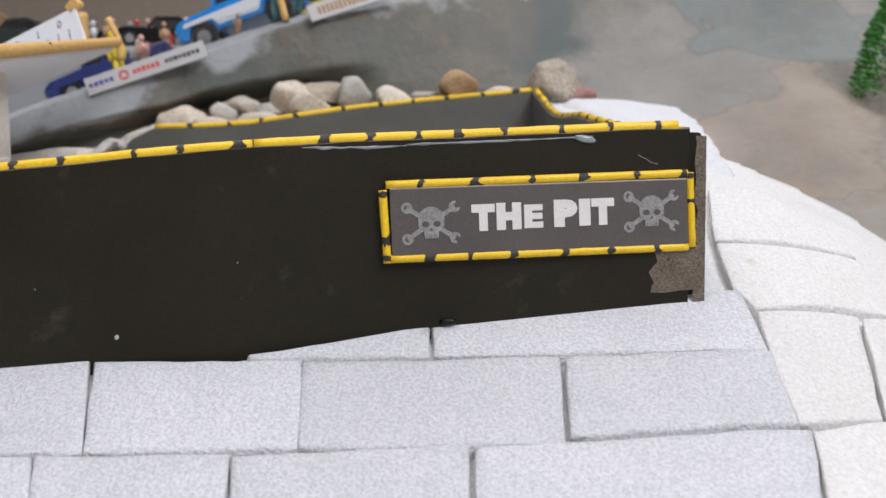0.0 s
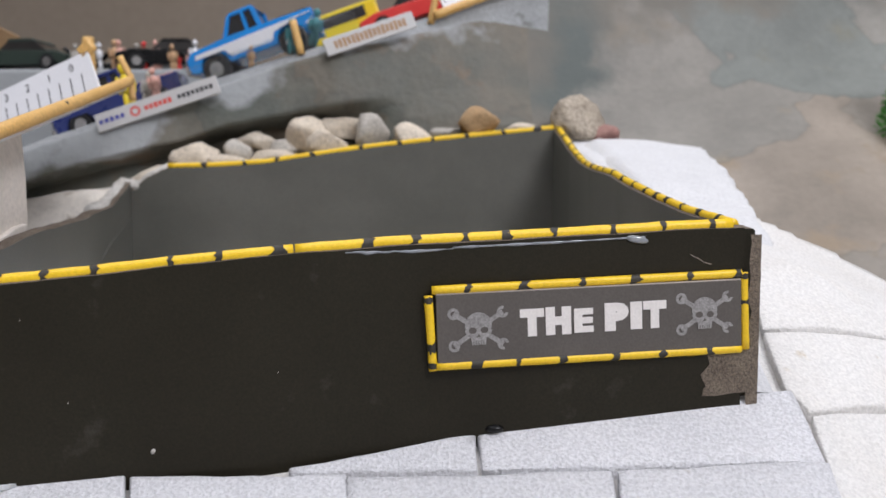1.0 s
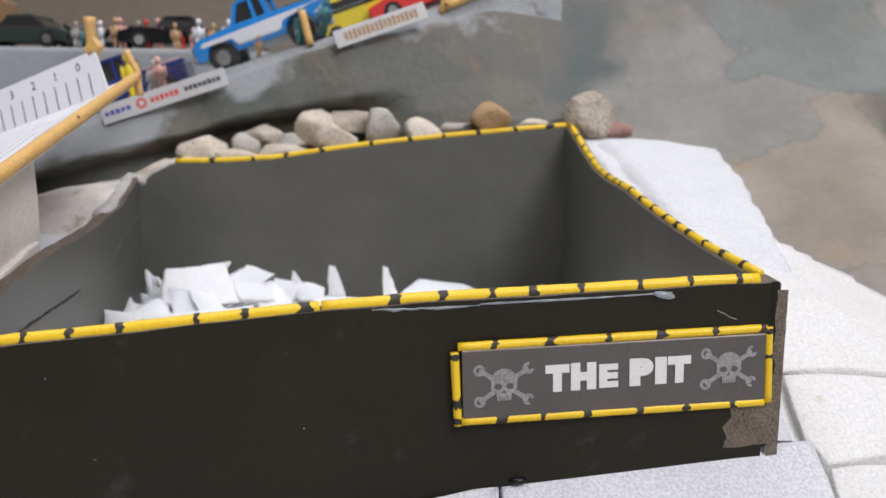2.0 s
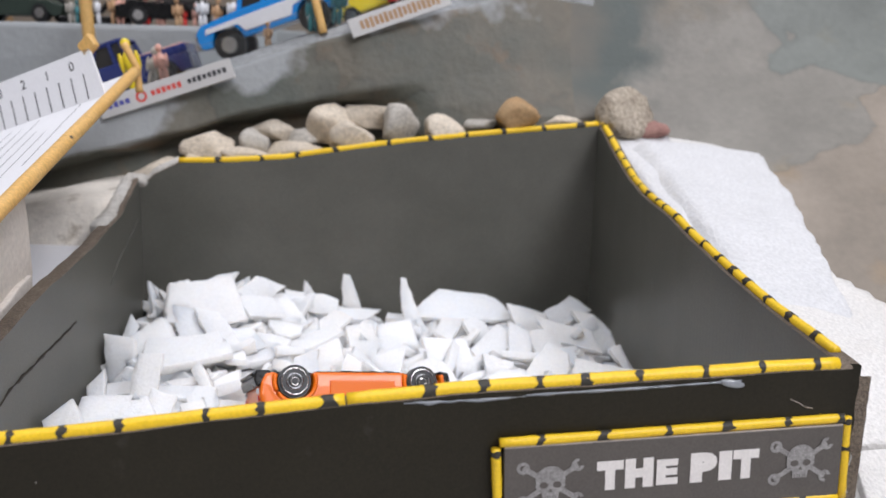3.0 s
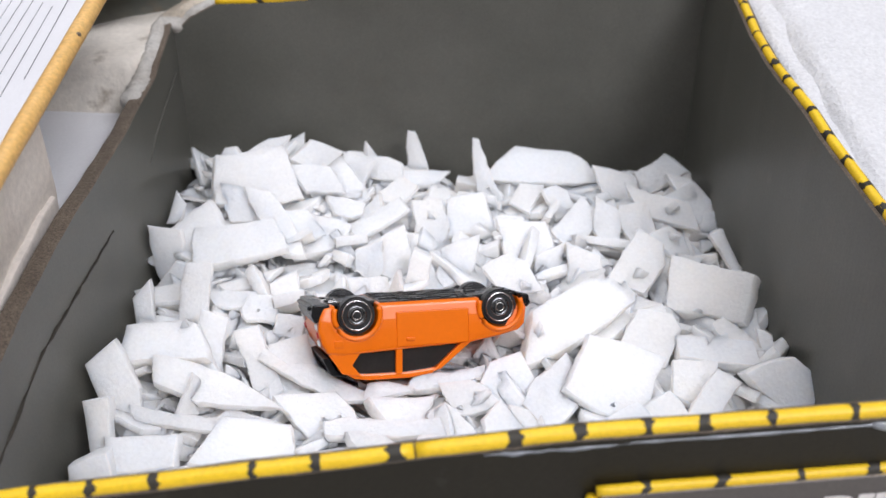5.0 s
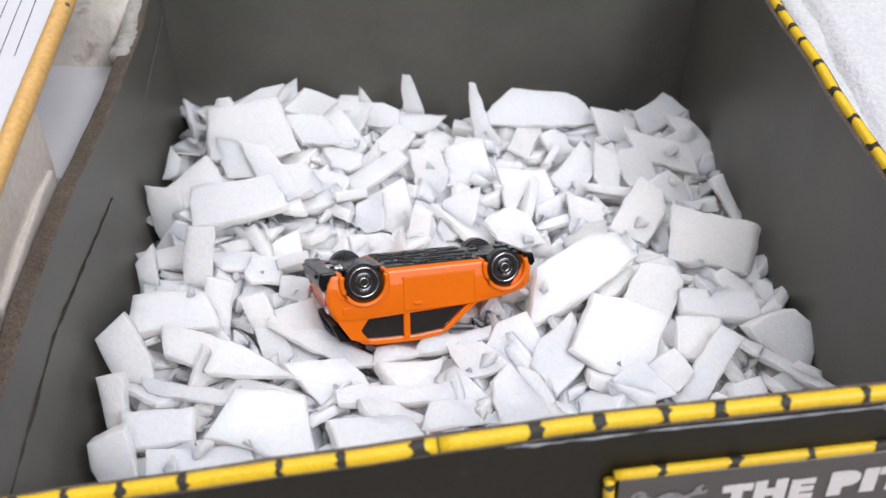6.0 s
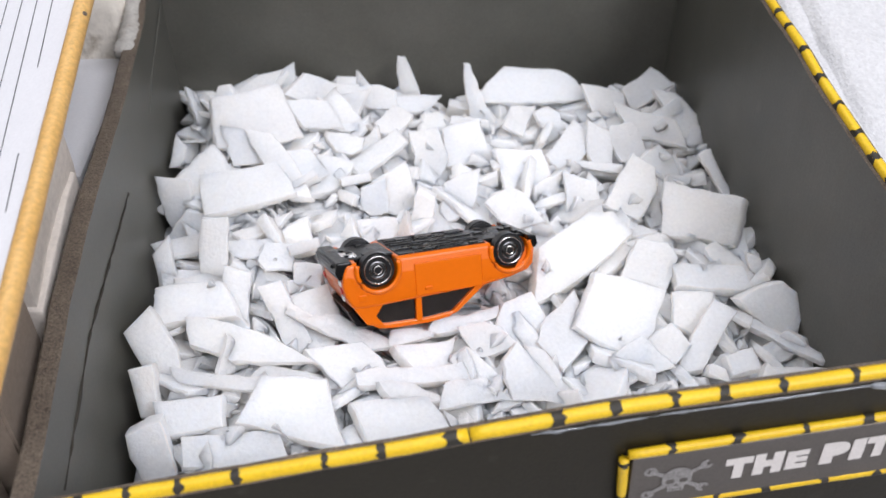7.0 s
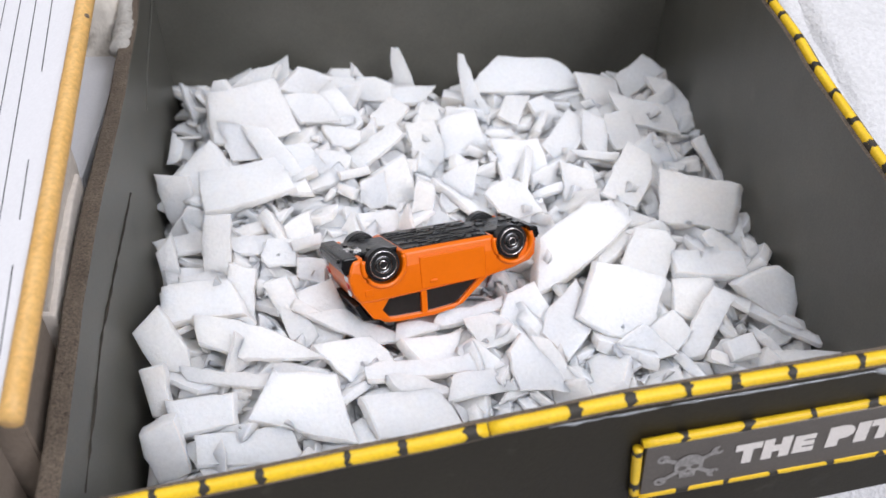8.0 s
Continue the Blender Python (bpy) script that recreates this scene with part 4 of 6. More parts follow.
def scattered_chips():
    r = random.Random(5)
    kinds = [chip_mesh(r, r.uniform(15, 28), r.uniform(7, 16), r.uniform(2.2, 4.5), r.uniform(-0.3, 0.3), r.uniform(-0.4, 0.4)) for _ in range(60)]
    spots = []
    y = 236
    while y < 446:
        x = -147
        while x < 62:
            spots.append((x + r.uniform(-5, 5), y + r.uniform(-5, 5)))
            x += 13.5
        y += 13.5
    inside = [(x, y) for x, y in spots
              if -124 - 20 * (y - 217) / 218 < x < 59 - 20 * (y - 240) / 212 and 238 + 0.11 * (x + 60) < y < 432 + 0.08 * (x + 60)]
    for x, y in inside:
        a, b = (x + 52) * 0.94 + (y - 318) * 0.33, (y - 318) * 0.94 - (x + 52) * 0.33
        under = abs(a) < 36 and abs(b) < 15
        k = 0.35 if under else 1.0
        put_chip(r.choice(kinds), x, y, pile_z(x, y) + r.uniform(-3.0, 2.5) * k - (3 if under else 0), r.gauss(16, 22) * k, r.gauss(0, 24) * k, r.uniform(0, 360))
    verts, faces = [], []
    for x, y in inside * 5:
        me = r.choice(kinds)
        m = pose((x + r.uniform(-7, 7)) * MM, (y + r.uniform(-7, 7)) * MM, (pile_z(x, y) - r.uniform(-0.5, 9)) * MM, r.gauss(8, 24), r.gauss(0, 24), r.uniform(0, 360))
        o = len(verts)
        verts += [tuple(m @ v.co) for v in me.vertices]
        faces += [tuple(o + i for i in p.vertices) for p in me.polygons]
    bits = [chip_mesh(r, r.uniform(7, 18), r.uniform(2.5, 6), r.uniform(0.9, 2.4), r.uniform(-0.4, 0.4), r.uniform(-0.4, 0.4)) for _ in range(30)]
    for x, y in inside * 2:
        me = r.choice(bits)
        m = pose((x + r.uniform(-8, 8)) * MM, (y + r.uniform(-8, 8)) * MM, (pile_z(x, y) + r.uniform(-3, 2.5)) * MM, r.gauss(12, 24), r.gauss(0, 24), r.uniform(0, 360))
        o = len(verts)
        verts += [tuple(m @ v.co) for v in me.vertices]
        faces += [tuple(o + i for i in p.vertices) for p in me.polygons]
    me = bpy.data.meshes.new("foam_chip_bed")
    me.from_pydata(verts, [], faces)
    me.materials.append(CHIP)
    tagged(new("foam_chip_bed", me), "bed of torn white foam chips filling the pit", "foam chips", kind="stuff")
    bm = bmesh.new()
    prism(bm, [(FL.x + 3, FL.y + 3), (FR.x - 3, FR.y + 3), (BR.x - 3, BR.y - 3), (BL.x + 3, BL.y - 3)], 88.2, 106)
    single("foam_fill", bm, CHIP, "packed white foam crumbs at the bottom of the pit", "foam crumbs", kind="stuff")


scattered_chips()


# ---- sign ----
SIGN_AT = T(25.2, 234.3, 150.2) @ T(0, 0, 0, 0, 0, 7.4) @ T(0, 0, 0, 0, -2.0, 0)
UPRIGHT = T(0, 0, 0, 90, 0, 0)


def fitted_letter(ch, cx, cz, w, h, parent):
    ob = written("letter", ch, 8.0, Matrix(), SIGN_PRINT, parent, 0.12, 0.4 if ch == "I" else 0.5 if ch == "E" else 0.72)
    me = ob.data
    xs, ys = [v.co.x for v in me.vertices], [v.co.y for v in me.vertices]
    mx, my = (min(xs) + max(xs)) / 2, (min(ys) + max(ys)) / 2
    k = Matrix.Diagonal((w * MM / (max(xs) - min(xs)), h * MM / (max(ys) - min(ys)), 1, 1))
    me.transform(T(cx * MM, -1.0 * MM, cz * MM) @ UPRIGHT @ k @ Matrix.Translation((-mx, -my, 0)))


def emblem(cx, cz, parent, turn):
    """A printed badge of a skull over two crossed spanners, as flat shapes."""
    place = T(cx, -0.97, cz, 0, turn, 0) @ UPRIGHT
    for sgn in (1, -1):
        bm = bmesh.new()
        m = place @ T(0, 0, 0.02 * sgn, 0, 0, 33 * sgn)
        slab(bm, 14.5, 1.15, 0.06, m)
        for a, closed in ((-1, True), (1, False)):
            ring = []
            gap = 0.0 if closed else 0.75
            for k in range(15):
                an = gap + (math.tau - 2 * gap) * k / 14
                ring.append((7.2 * a + math.cos(an) * 1.45, math.sin(an) * 1.45))
            for k in range(14, -1, -1):
                an = gap + (math.tau - 2 * gap) * k / 14
                ring.append((7.2 * a + math.cos(an) * 0.72, math.sin(an) * 0.72))
            vs = [bm.verts.new(m @ Vector((x, y, 0.035))) for x, y in ring]
            for k in range(14):
                bm.faces.new((vs[k], vs[k + 1], vs[28 - k], vs[29 - k]))
        part("spanner", bm, EMBLEM, parent, "printed grey spanner")
    bm = bmesh.new()
    prism(bm, [(3.3 * math.cos(k * math.tau / 28), 0.9 + 3.2 * math.sin(k * math.tau / 28)) for k in range(28)], 0.05, 0.11, place)
    prism(bm, [(-3.4, -0.2), (3.4, -0.2), (2.9, -1.7), (1.9, -2.1), (1.7, -3.9), (-1.7, -3.9), (-1.9, -2.1), (-2.9, -1.7)], 0.052, 0.115, place)
    part("skull", bm, EMBLEM, parent, "printed grey skull shape")
    bm = bmesh.new()
    for ex in (-1.45, 1.45):
        prism(bm, [(ex + 0.95 * math.cos(k * math.tau / 14), -0.3 + 0.78 * math.sin(k * math.tau / 14)) for k in range(14)], 0.12, 0.16, place)
    prism(bm, [(-0.5, -2.0), (0.0, -1.1), (0.5, -2.0), (0.15, -1.9), (-0.15, -1.9)], 0.12, 0.16, place)
    for k in range(5):
        slab(bm, 0.12, 0.9, 0.03, place @ T(-1.2 + 0.6 * k, -3.4, 0.14))
    part("skull_holes", bm, SIGN_FACE, parent)


def pit_sign():
    rng = random.Random(8)
    sign = thing("sign", SIGN_AT, "grey printed sign reading THE PIT in a yellow rod frame", "sign")
    bm = bmesh.new()
    slab(bm, 77.5, 1.5, 17.0, T(0.3, -0.1, -0.4), 0.12)
    card = part("card", bm, SIGN_FACE, sign, "dark grey printed card")
    bm = bmesh.new()
    slab(bm, 77.3, 1.3, 0.35, T(0.3, -0.05, 8.25))
    part("card_edge", bm, CARD_EDGE, sign)
    for ch, x, z, w, h in (("T", -15.0, 0.25, 6.0, 6.8), ("H", -8.4, 0.35, 6.4, 6.9), ("E", -2.0, 0.1, 4.9, 6.0),
                           ("P", 6.4, 0.55, 6.2, 7.0), ("I", 11.4, 0.6, 3.0, 6.9), ("T", 16.2, 0.6, 6.0, 6.9)):
        fitted_letter(ch, x, z, w, h, card)
    emblem(-28.3, -0.6, card, 0)
    emblem(29.2, 0.2, card, 0)
    w = SIGN_AT
    for a, b, at in (((-39.3, -0.2, 9.3), (39.2, -0.2, 9.7), (0.11, 0.29, 0.475, 0.645, 0.825, 0.985)), ((-38.8, -0.2, -9.3), (39.0, -0.2, -9.5), (0.13, 0.26, 0.4, 0.575, 0.735, 0.89)),
                     ((-40.2, -0.2, 8.0), (-39.6, -0.2, -10.3), (0.06, 0.68, 0.93)), ((39.9, -0.2, 9.9), (40.2, -0.2, -9.6), (0.05, 0.38))):
        pts = along([w @ Vector(a), w @ Vector(b)], 2.5)
        marked_rod("frame_rod", pts, 1.08, sign, 10.0, rng, "yellow rod with black marks", 2.0, at)


pit_sign()


# ---- wear on the box ----
def wear():
    rng = random.Random(3)
    d = (FR - FL).normalized()
    out = Vector((d.y, -d.x, 0))

    def on_front(f, z, off):
        p = FL.lerp(FR, f)
        return Vector((p.x, p.y, z)) + out * (4.6 + off + curve_at(FRONT_BOW, f))
    bm = bmesh.new()
    tube(bm, [on_front(0.50 + 0.13 * k / 20, curve_at(FRONT_TOP, 0.5 + 0.13 * k / 20) - 1.2 - 0.9 * math.sin(k / 20 * 2.2) - 0.5 * noise.noise(Vector((k * 0.6, 5, 5))), 0.3) for k in range(21)], 0.34, 7, 0.9)
    part("glue_string", bm, GLUE, PIT, "clear dried glue string", smooth=True, here=True)
    bm = bmesh.new()
    tube(bm, [on_front(0.63 + 0.24 * k / 30, curve_at(FRONT_TOP, 0.63 + 0.24 * k / 30) - 1.7, 0.4) for k in range(31)], 0.3, 7, 0.6)
    part("glue_string", bm, GLUE, PIT, "clear dried glue string", smooth=True, here=True)
    bm = bmesh.new()
    bmesh.ops.create_icosphere(bm, subdivisions=2, radius=1.0, matrix=T(*on_front(0.86, curve_at(FRONT_TOP, 0.86) - 2.2, 0.4)) @ T(0, 0, 0, 0, 10, 6) @ Matrix.Diagonal((3.0, 0.8, 1.0, 1)))
    part("glue_blob", bm, GLUE, PIT, "clear dried glue blob", smooth=True, here=True)
    bm = bmesh.new()
    ring = []
    for k in range(22):
        f, g = ((0.0, k / 7) if k < 7 else ((k - 7) / 4, 1.0) if k < 11 else (1.0, 1 - (k - 11) / 7) if k < 18 else (1 - (k - 18) / 4, 0.0))
        ring.append((0.952 + 0.064 * f + rng.uniform(-0.006, 0.006), 130.0 + 11.5 * g + 1.5 * f + rng.uniform(-0.8, 0.8)))
    lo = [bm.verts.new(on_front(min(f, 1.018), z, 0.0)) for f, z in ring]
    hi = [bm.verts.new(on_front(min(f, 1.018), z, 0.35)) for f, z in ring]
    for k in range(22):
        bm.faces.new((lo[k], lo[(k + 1) % 22], hi[(k + 1) % 22], hi[k]))
    bm.faces.new(hi)
    bmesh.ops.recalc_face_normals(bm, faces=bm.faces[:])
    part("torn_patch", bm, BROWN_FOAM, PIT, "torn patch of raw brown board", here=True)
    bm = bmesh.new()
    n = 30
    cols = []
    for k in range(n + 1):
        z = 118 + (171.0 - 118) * k / n
        w = 0.013 + 0.008 * noise.noise(Vector((k * 0.4, 1, 2)))
        cols.append([bm.verts.new(on_front(1.022 - w, z, 0.02)), bm.verts.new(on_front(1.021 - w, z, 0.3)), bm.verts.new(on_front(1.0225, z, 0.25 + 0.25 * noise.noise(Vector((k * 0.9, 0, 0)))))])
    for one, two in zip(cols, cols[1:]):
        for k in range(2):
            bm.faces.new((one[k], one[k + 1], two[k + 1], two[k]))
    bmesh.ops.recalc_face_normals(bm, faces=bm.faces[:])
    part("raw_corner", bm, BROWN_FOAM, PIT, "raw brown corner edge", here=True)
    # pale plaster over the far end of the left wall's edge
    bm = bmesh.new()
    dw = (FL - BL).normalized()
    ow = Vector((dw.y, -dw.x, 0))
    pts = [FL.lerp(BL, f) + ow * (4.2 + 1.2 * noise.noise(Vector((f * 30, 2, 2)))) + Vector((0, 0, curve_at(LEFT_TOP, f) - 1.2)) for f in np.linspace(0.76, 1.0, 26)]
    db = (BR - BL).normalized()
    pts += [BL + db * s + Vector((0, 3.5, curve_at(BACK_TOP, s / 198.7) - 1.0)) for s in (3, 6, 9, 12, 15, 17)]
    tube(bm, pts, 3.1, 10, 0.3)
    for v in bm.verts:
        v.co += Vector((noise.noise(v.co * 0.3), noise.noise(v.co * 0.3 + Vector((9, 0, 0))), noise.noise(v.co * 0.3 + Vector((0, 9, 0))))) * 0.45
    part("plaster_edge", bm, PLASTER, PIT, "pale torn plaster edge", smooth=True, here=True)
    # a crack and a lifted paper corner on the inner face of the left wall
    dl = (FL - BL).normalized()
    inn = Vector((-dl.y, dl.x, 0))

    def on_left(f, z, off):
        p = FL.lerp(BL, f)
        return Vector((p.x, p.y, z)) + inn * off
    bm = bmesh.new()
    tube(bm, [on_left(0.06 + 0.47 * k / 30, 141.0 + 8 * min(1.0, k / 12) + 0.5 * noise.noise(Vector((k * 0.7, 3, 1))), 0.1) for k in range(31)], 0.42, 6, 1.2)
    part("crack", bm, BLACK_PAINT, PIT, "dark crack in the board", smooth=True, here=True)
    bm = bmesh.new()
    q = [on_left(0.74, 150, 0.1), on_left(0.97, 163, 0.2), on_left(0.975, 166, 0.5), on_left(0.80, 156, 0.2)]
    vs = [bm.verts.new(p) for p in q]
    bm.faces.new(vs)
    r = bmesh.ops.extrude_face_region(bm, geom=bm.faces[:])
    for v in r["geom"]:
        if isinstance(v, bmesh.types.BMVert):
            v.co += inn * 0.4
    bmesh.ops.recalc_face_normals(bm, faces=bm.faces[:])
    part("lifted_paper", bm, GREY_BOARD, PIT, "lifted strip of black paper", here=True)
    # a small black lump on the front wall, just above a tile joint
    bm = bmesh.new()
    bmesh.ops.create_icosphere(bm, subdivisions=2, radius=1.0, matrix=T(*on_front(0.682, 123.4, 0.3)) @ Matrix.Diagonal((2.4, 1.6, 1.1, 1)))
    part("glue_blob", bm, CAR_BLACK, PIT, "small dark lump", smooth=True, here=True)
    # a pale fleck of paint and specks of dust
    for f, z, r_ in ((0.274, 121.0, 0.6), (0.13, 152.5, 0.16), (0.42, 139.0, 0.15), (0.18, 133.0, 0.16)):
        bm = bmesh.new()
        bmesh.ops.create_icosphere(bm, subdivisions=1, radius=1.0, matrix=T(*on_front(f, z, 0.42)) @ T(0, 0, 0, 0, 20, 6) @ Matrix.Diagonal((r_, 0.12, r_ * 1.3, 1)))
        part("fleck", bm, PLASTER, PIT, "pale fleck of dust", smooth=True, here=True)
    # dust hairs
    for f, z, ln in ((0.22, 158, 9), (0.235, 152, 6), (0.63, 163, 5), (0.86, 158, 7), (0.955, 134, 7), (0.41, 164, 5), (0.93, 166, 6), (0.09, 128, 5)):
        p = on_front(f, z, 0.25)
        pts, a = [], rng.uniform(0, 6.2)
        for k in range(9):
            pts.append(p.copy())
            a += rng.uniform(-0.5, 0.5)
            p = p + (d * math.cos(a) + Vector((0, 0, math.sin(a)))) * ln / 8
        bm = bmesh.new()
        tube(bm, pts, 0.06, 4)
        part("dust_hair", bm, CARD_EDGE, PIT, "fine pale dust hair", here=True)


wear()

# ---- overturned car ----
AHEAD = Vector((0.939, 0.326, -0.110)).normalized()
FAR = Vector((-0.33, 0.835, -0.43))
FAR = (FAR - AHEAD * FAR.dot(AHEAD)).normalized()
UNDER = AHEAD.cross(FAR)


def wheel(car, x, y, sgn, axle_z=0.0):
    """A two-piece toy wheel; its outer face looks along sgn * y."""
    face = T(x, y, axle_z, -90 * sgn, 0, 0)
    bm = bmesh.new()
    disc(bm, 5.0, 4.2, face, 32, 0.55)
    w = part("wheel", bm, TYRE, car, smooth=False)

    def ring(r0, r1, h, name, mat_):
        b = bmesh.new()
        k = 32
        prof = ((r0, 2.0), (r0, 2.1 + h), ((r0 + r1) / 2, 2.16 + h), (r1, 2.1 + h), (r1, 2.0))
        rows = [[b.verts.new(face @ Vector((math.cos(j * math.tau / k) * r, math.sin(j * math.tau / k) * r, hh))) for j in range(k)] for r, hh in prof]
        for one, two in zip(rows, rows[1:]):
            for j in range(k):
                b.faces.new((one[j], one[(j + 1) % k], two[(j + 1) % k], two[j]))
        bmesh.ops.recalc_face_normals(b, faces=b.faces[:])
        part(name, b, mat_, w, smooth=True)
    ring(3.75, 4.15, 0.12, "rim", CHROME)
    ring(1.75, 2.7, 0.08, "spoke_ring", RIM_GREY)
    ring(1.0, 1.3, 0.14, "hub", CHROME)
    return w


def overturned_car():
    m = Matrix((AHEAD, -FAR, -UNDER)).transposed().to_4x4()
    near = Vector((-69.4, 307.7, 140.9))
    m.translation = near + FAR * 13.0
    car = thing("toy_car", m, "orange toy hatchback lying upside down on the foam chips", "toy car")

    def arch(cx, r, z0):
        a0 = math.asin(max(-1, min(1, (z0) / r)))
        out = []
        for k in range(13):
            an = math.pi - a0 + (a0 * 2 - math.pi) * k / 12
            out.append((cx + r * math.cos(an), r * math.sin(an)))
        return out
    side = T(0, 0, 0, 90, 0, 0)
    lower = ([(-9.0, -2.6)] + arch(0, 6.2, -2.9) + arch(40.8, 6.2, -2.9) + [(47.6, -1.6), (48.9, 1.5), (48.4, 5.2), (46.5, 7.0), (40, 8.2), (32, 9.4), (-4, 10.6), (-8.2, 10.2), (-9.8, 7.0), (-10.6, 4.0), (-10.2, 0.5)])
    bm = bmesh.new()
    prism(bm, lower, -13.4, 13.4, side, 1.2, 4)
    for v in bm.verts:
        if v.co.z < 2:
            v.co.y *= 1 - 0.012 * (2 - v.co.z)
        if v.co.x > 45:
            v.co.y *= 0.94
    part("body", bm, ORANGE, car, "glossy orange die-cast body", smooth=False)
    # flared wheel arches and door line
    for cx in (0, 40.8):
        for y in (-13.3, 13.3):
            bm = bmesh.new()
            tube(bm, [(cx + 6.3 * math.cos(an), y, 6.3 * math.sin(an)) for an in [math.radians(-20 + 220 * k / 24) for k in range(25)]], 0.75, 8)
            part("wheel_arch", bm, ORANGE, car, smooth=True)
    for y, sg in ((-13.4, -1), (13.4, 1)):
        bm = bmesh.new()
        slab(bm, 20.6, 0.4, 9.6, T(21.0, y, 4.4), 0.34, 3)
        part("door", bm, ORANGE, car)
        bm = bmesh.new()
        slab(bm, 2.4, 0.5, 0.9, T(14.5, y + sg * 0.45, 7.2), 0.2)
        part("door_handle", bm, ORANGE, car)
        bm = bmesh.new()
        slab(bm, 2.4, 0.4, 1.9, T(-5.2, y + sg * 0.1, 7.4), 0.15)
        part("fuel_flap", bm, ORANGE, car)
    bm = bmesh.new()
    prism(bm, [(-6.2, 10.0), (-1.5, 16.0), (1, 16.8), (14, 17.2), (21, 16.4), (30, 9.2)], -11.6, 11.6, side, 0.5, 2)
    part("glasshouse", bm, WINDOW, car, "smoked dark windows")
    bm = bmesh.new()
    prism(bm, [(-4.0, 15.4), (-1.0, 17.3), (3, 17.9), (14, 18.1), (20.5, 17.4), (23.6, 15.6), (20, 16.0), (14, 16.5), (2, 16.2)], -12.6, 12.6, side, 0.4, 2)
    part("roof", bm, ORANGE, car)
    for y in (-12.2, 12.2):
        mm_ = T(0, y, 0) @ side
        for name, poly in (("pillar", [(20.6, 16.9), (23.2, 16.2), (33.0, 8.6), (29.6, 8.9)]),
                           ("pillar", [(10.4, 16.8), (12.2, 16.8), (12.4, 9.2), (10.6, 9.2)]),
                           ("pillar", [(-4.4, 15.6), (1.0, 16.8), (-1.6, 13.4), (1.2, 9.6), (-7.2, 9.6), (-7.8, 10.4)])):
            bm = bmesh.new()
            prism(bm, poly, -0.75, 0.75, mm_, 0.2, 1)
            part(name, bm, ORANGE, car)
    bm = bmesh.new()
    prism(bm, [(-9.2, 11.6), (-7.0, 16.2), (-3.0, 17.0), (-2.4, 15.8), (-5.6, 15.0), (-7.4, 11.2)], -10.8, 10.8, side, 0.2, 1)
    part("rear_spoiler", bm, CAR_BLACK, car, "black rear spoiler")
    bm = bmesh.new()
    slab(bm, 27.5, 22.6, 1.4, T(20.4, 0, -2.5), 0.4)
    slab(bm, 17.0, 16.0, 1.6, T(-2.0, 0, -2.4), 0.4)
    slab(bm, 16.0, 16.0, 1.5, T(41.0, 0, -2.4), 0.4)
    chassis = part("chassis", bm, CAR_BLACK, car, "black plastic underside with raised detail")
    r = random.Random(2)
    bm = bmesh.new()
    for k in range(46):
        slab(bm, r.uniform(0.8, 4.5), r.uniform(0.3, 1.2), 0.5, T(r.uniform(8.5, 32), r.uniform(-10, 10), -3.3))
    for yy in (-6, 0, 6):
        slab(bm, 26, 0.6, 0.6, T(20.4, yy, -3.3))
    for k in range(12):
        slab(bm, r.uniform(1, 3), r.uniform(1, 3), 0.8, T(r.uniform(-8, 5) if k % 2 else r.uniform(36, 47), r.uniform(-7, 7), -3.3))
    part("underside_ribs", bm, CAR_BLACK, chassis)
    bm = bmesh.new()
    prism(bm, [(-11.6, -3.4), (-7.4, -3.4), (-6.8, -2.0), (-8.6, 0.6), (-11.2, 1.8), (-12.2, -0.4)], -12.4, 12.4, side, 0.5, 2)
    slab(bm, 1.6, 20.0, 1.2, T(-12.0, 0, -2.2), 0.4)
    part("rear_bumper", bm, CAR_BLACK, car, "black plastic bumper")
    bm = bmesh.new()
    prism(bm, [(47.2, -3.6), (50.0, -3.0), (50.6, -0.4), (49.4, 0.8), (47.6, -0.8)], -11.8, 11.8, side, 0.4, 2)
    part("front_bumper", bm, CAR_BLACK, car, "black plastic bumper")
    bm = bmesh.new()
    slab(bm, 4.2, 5.0, 0.3, T(-6.2, 3.0, -3.35))
    part("maker_plate", bm, CHROME, chassis, "small grey raised plate")
    for x, n in ((-16.4, 3),):
        for yy in (-10.6, 10.6):
            for k in range(n):
                bm = bmesh.new()
                slab(bm, 0.6, 2.2, 1.6, T(-10.7 + 0.3 * k, yy, 2.8 + 2.2 * k, 0, 10, 0), 0.2)
                part("tail_light", bm, RED_CAR if k % 2 else WHITE_CAR, car, "small painted tail light")
    for x in (0.0, 40.8):
        bm = bmesh.new()
        disc(bm, 0.7, 24, T(x, 0, 0, 90, 0, 0), 12)
        part("axle", bm, CHROME, car, smooth=True)
        for sg in (-1, 1):
            wheel(car, x, 10.9 * sg, sg)


overturned_car()


# ---- stones behind the pit ----
stone_rng = random.Random(31)


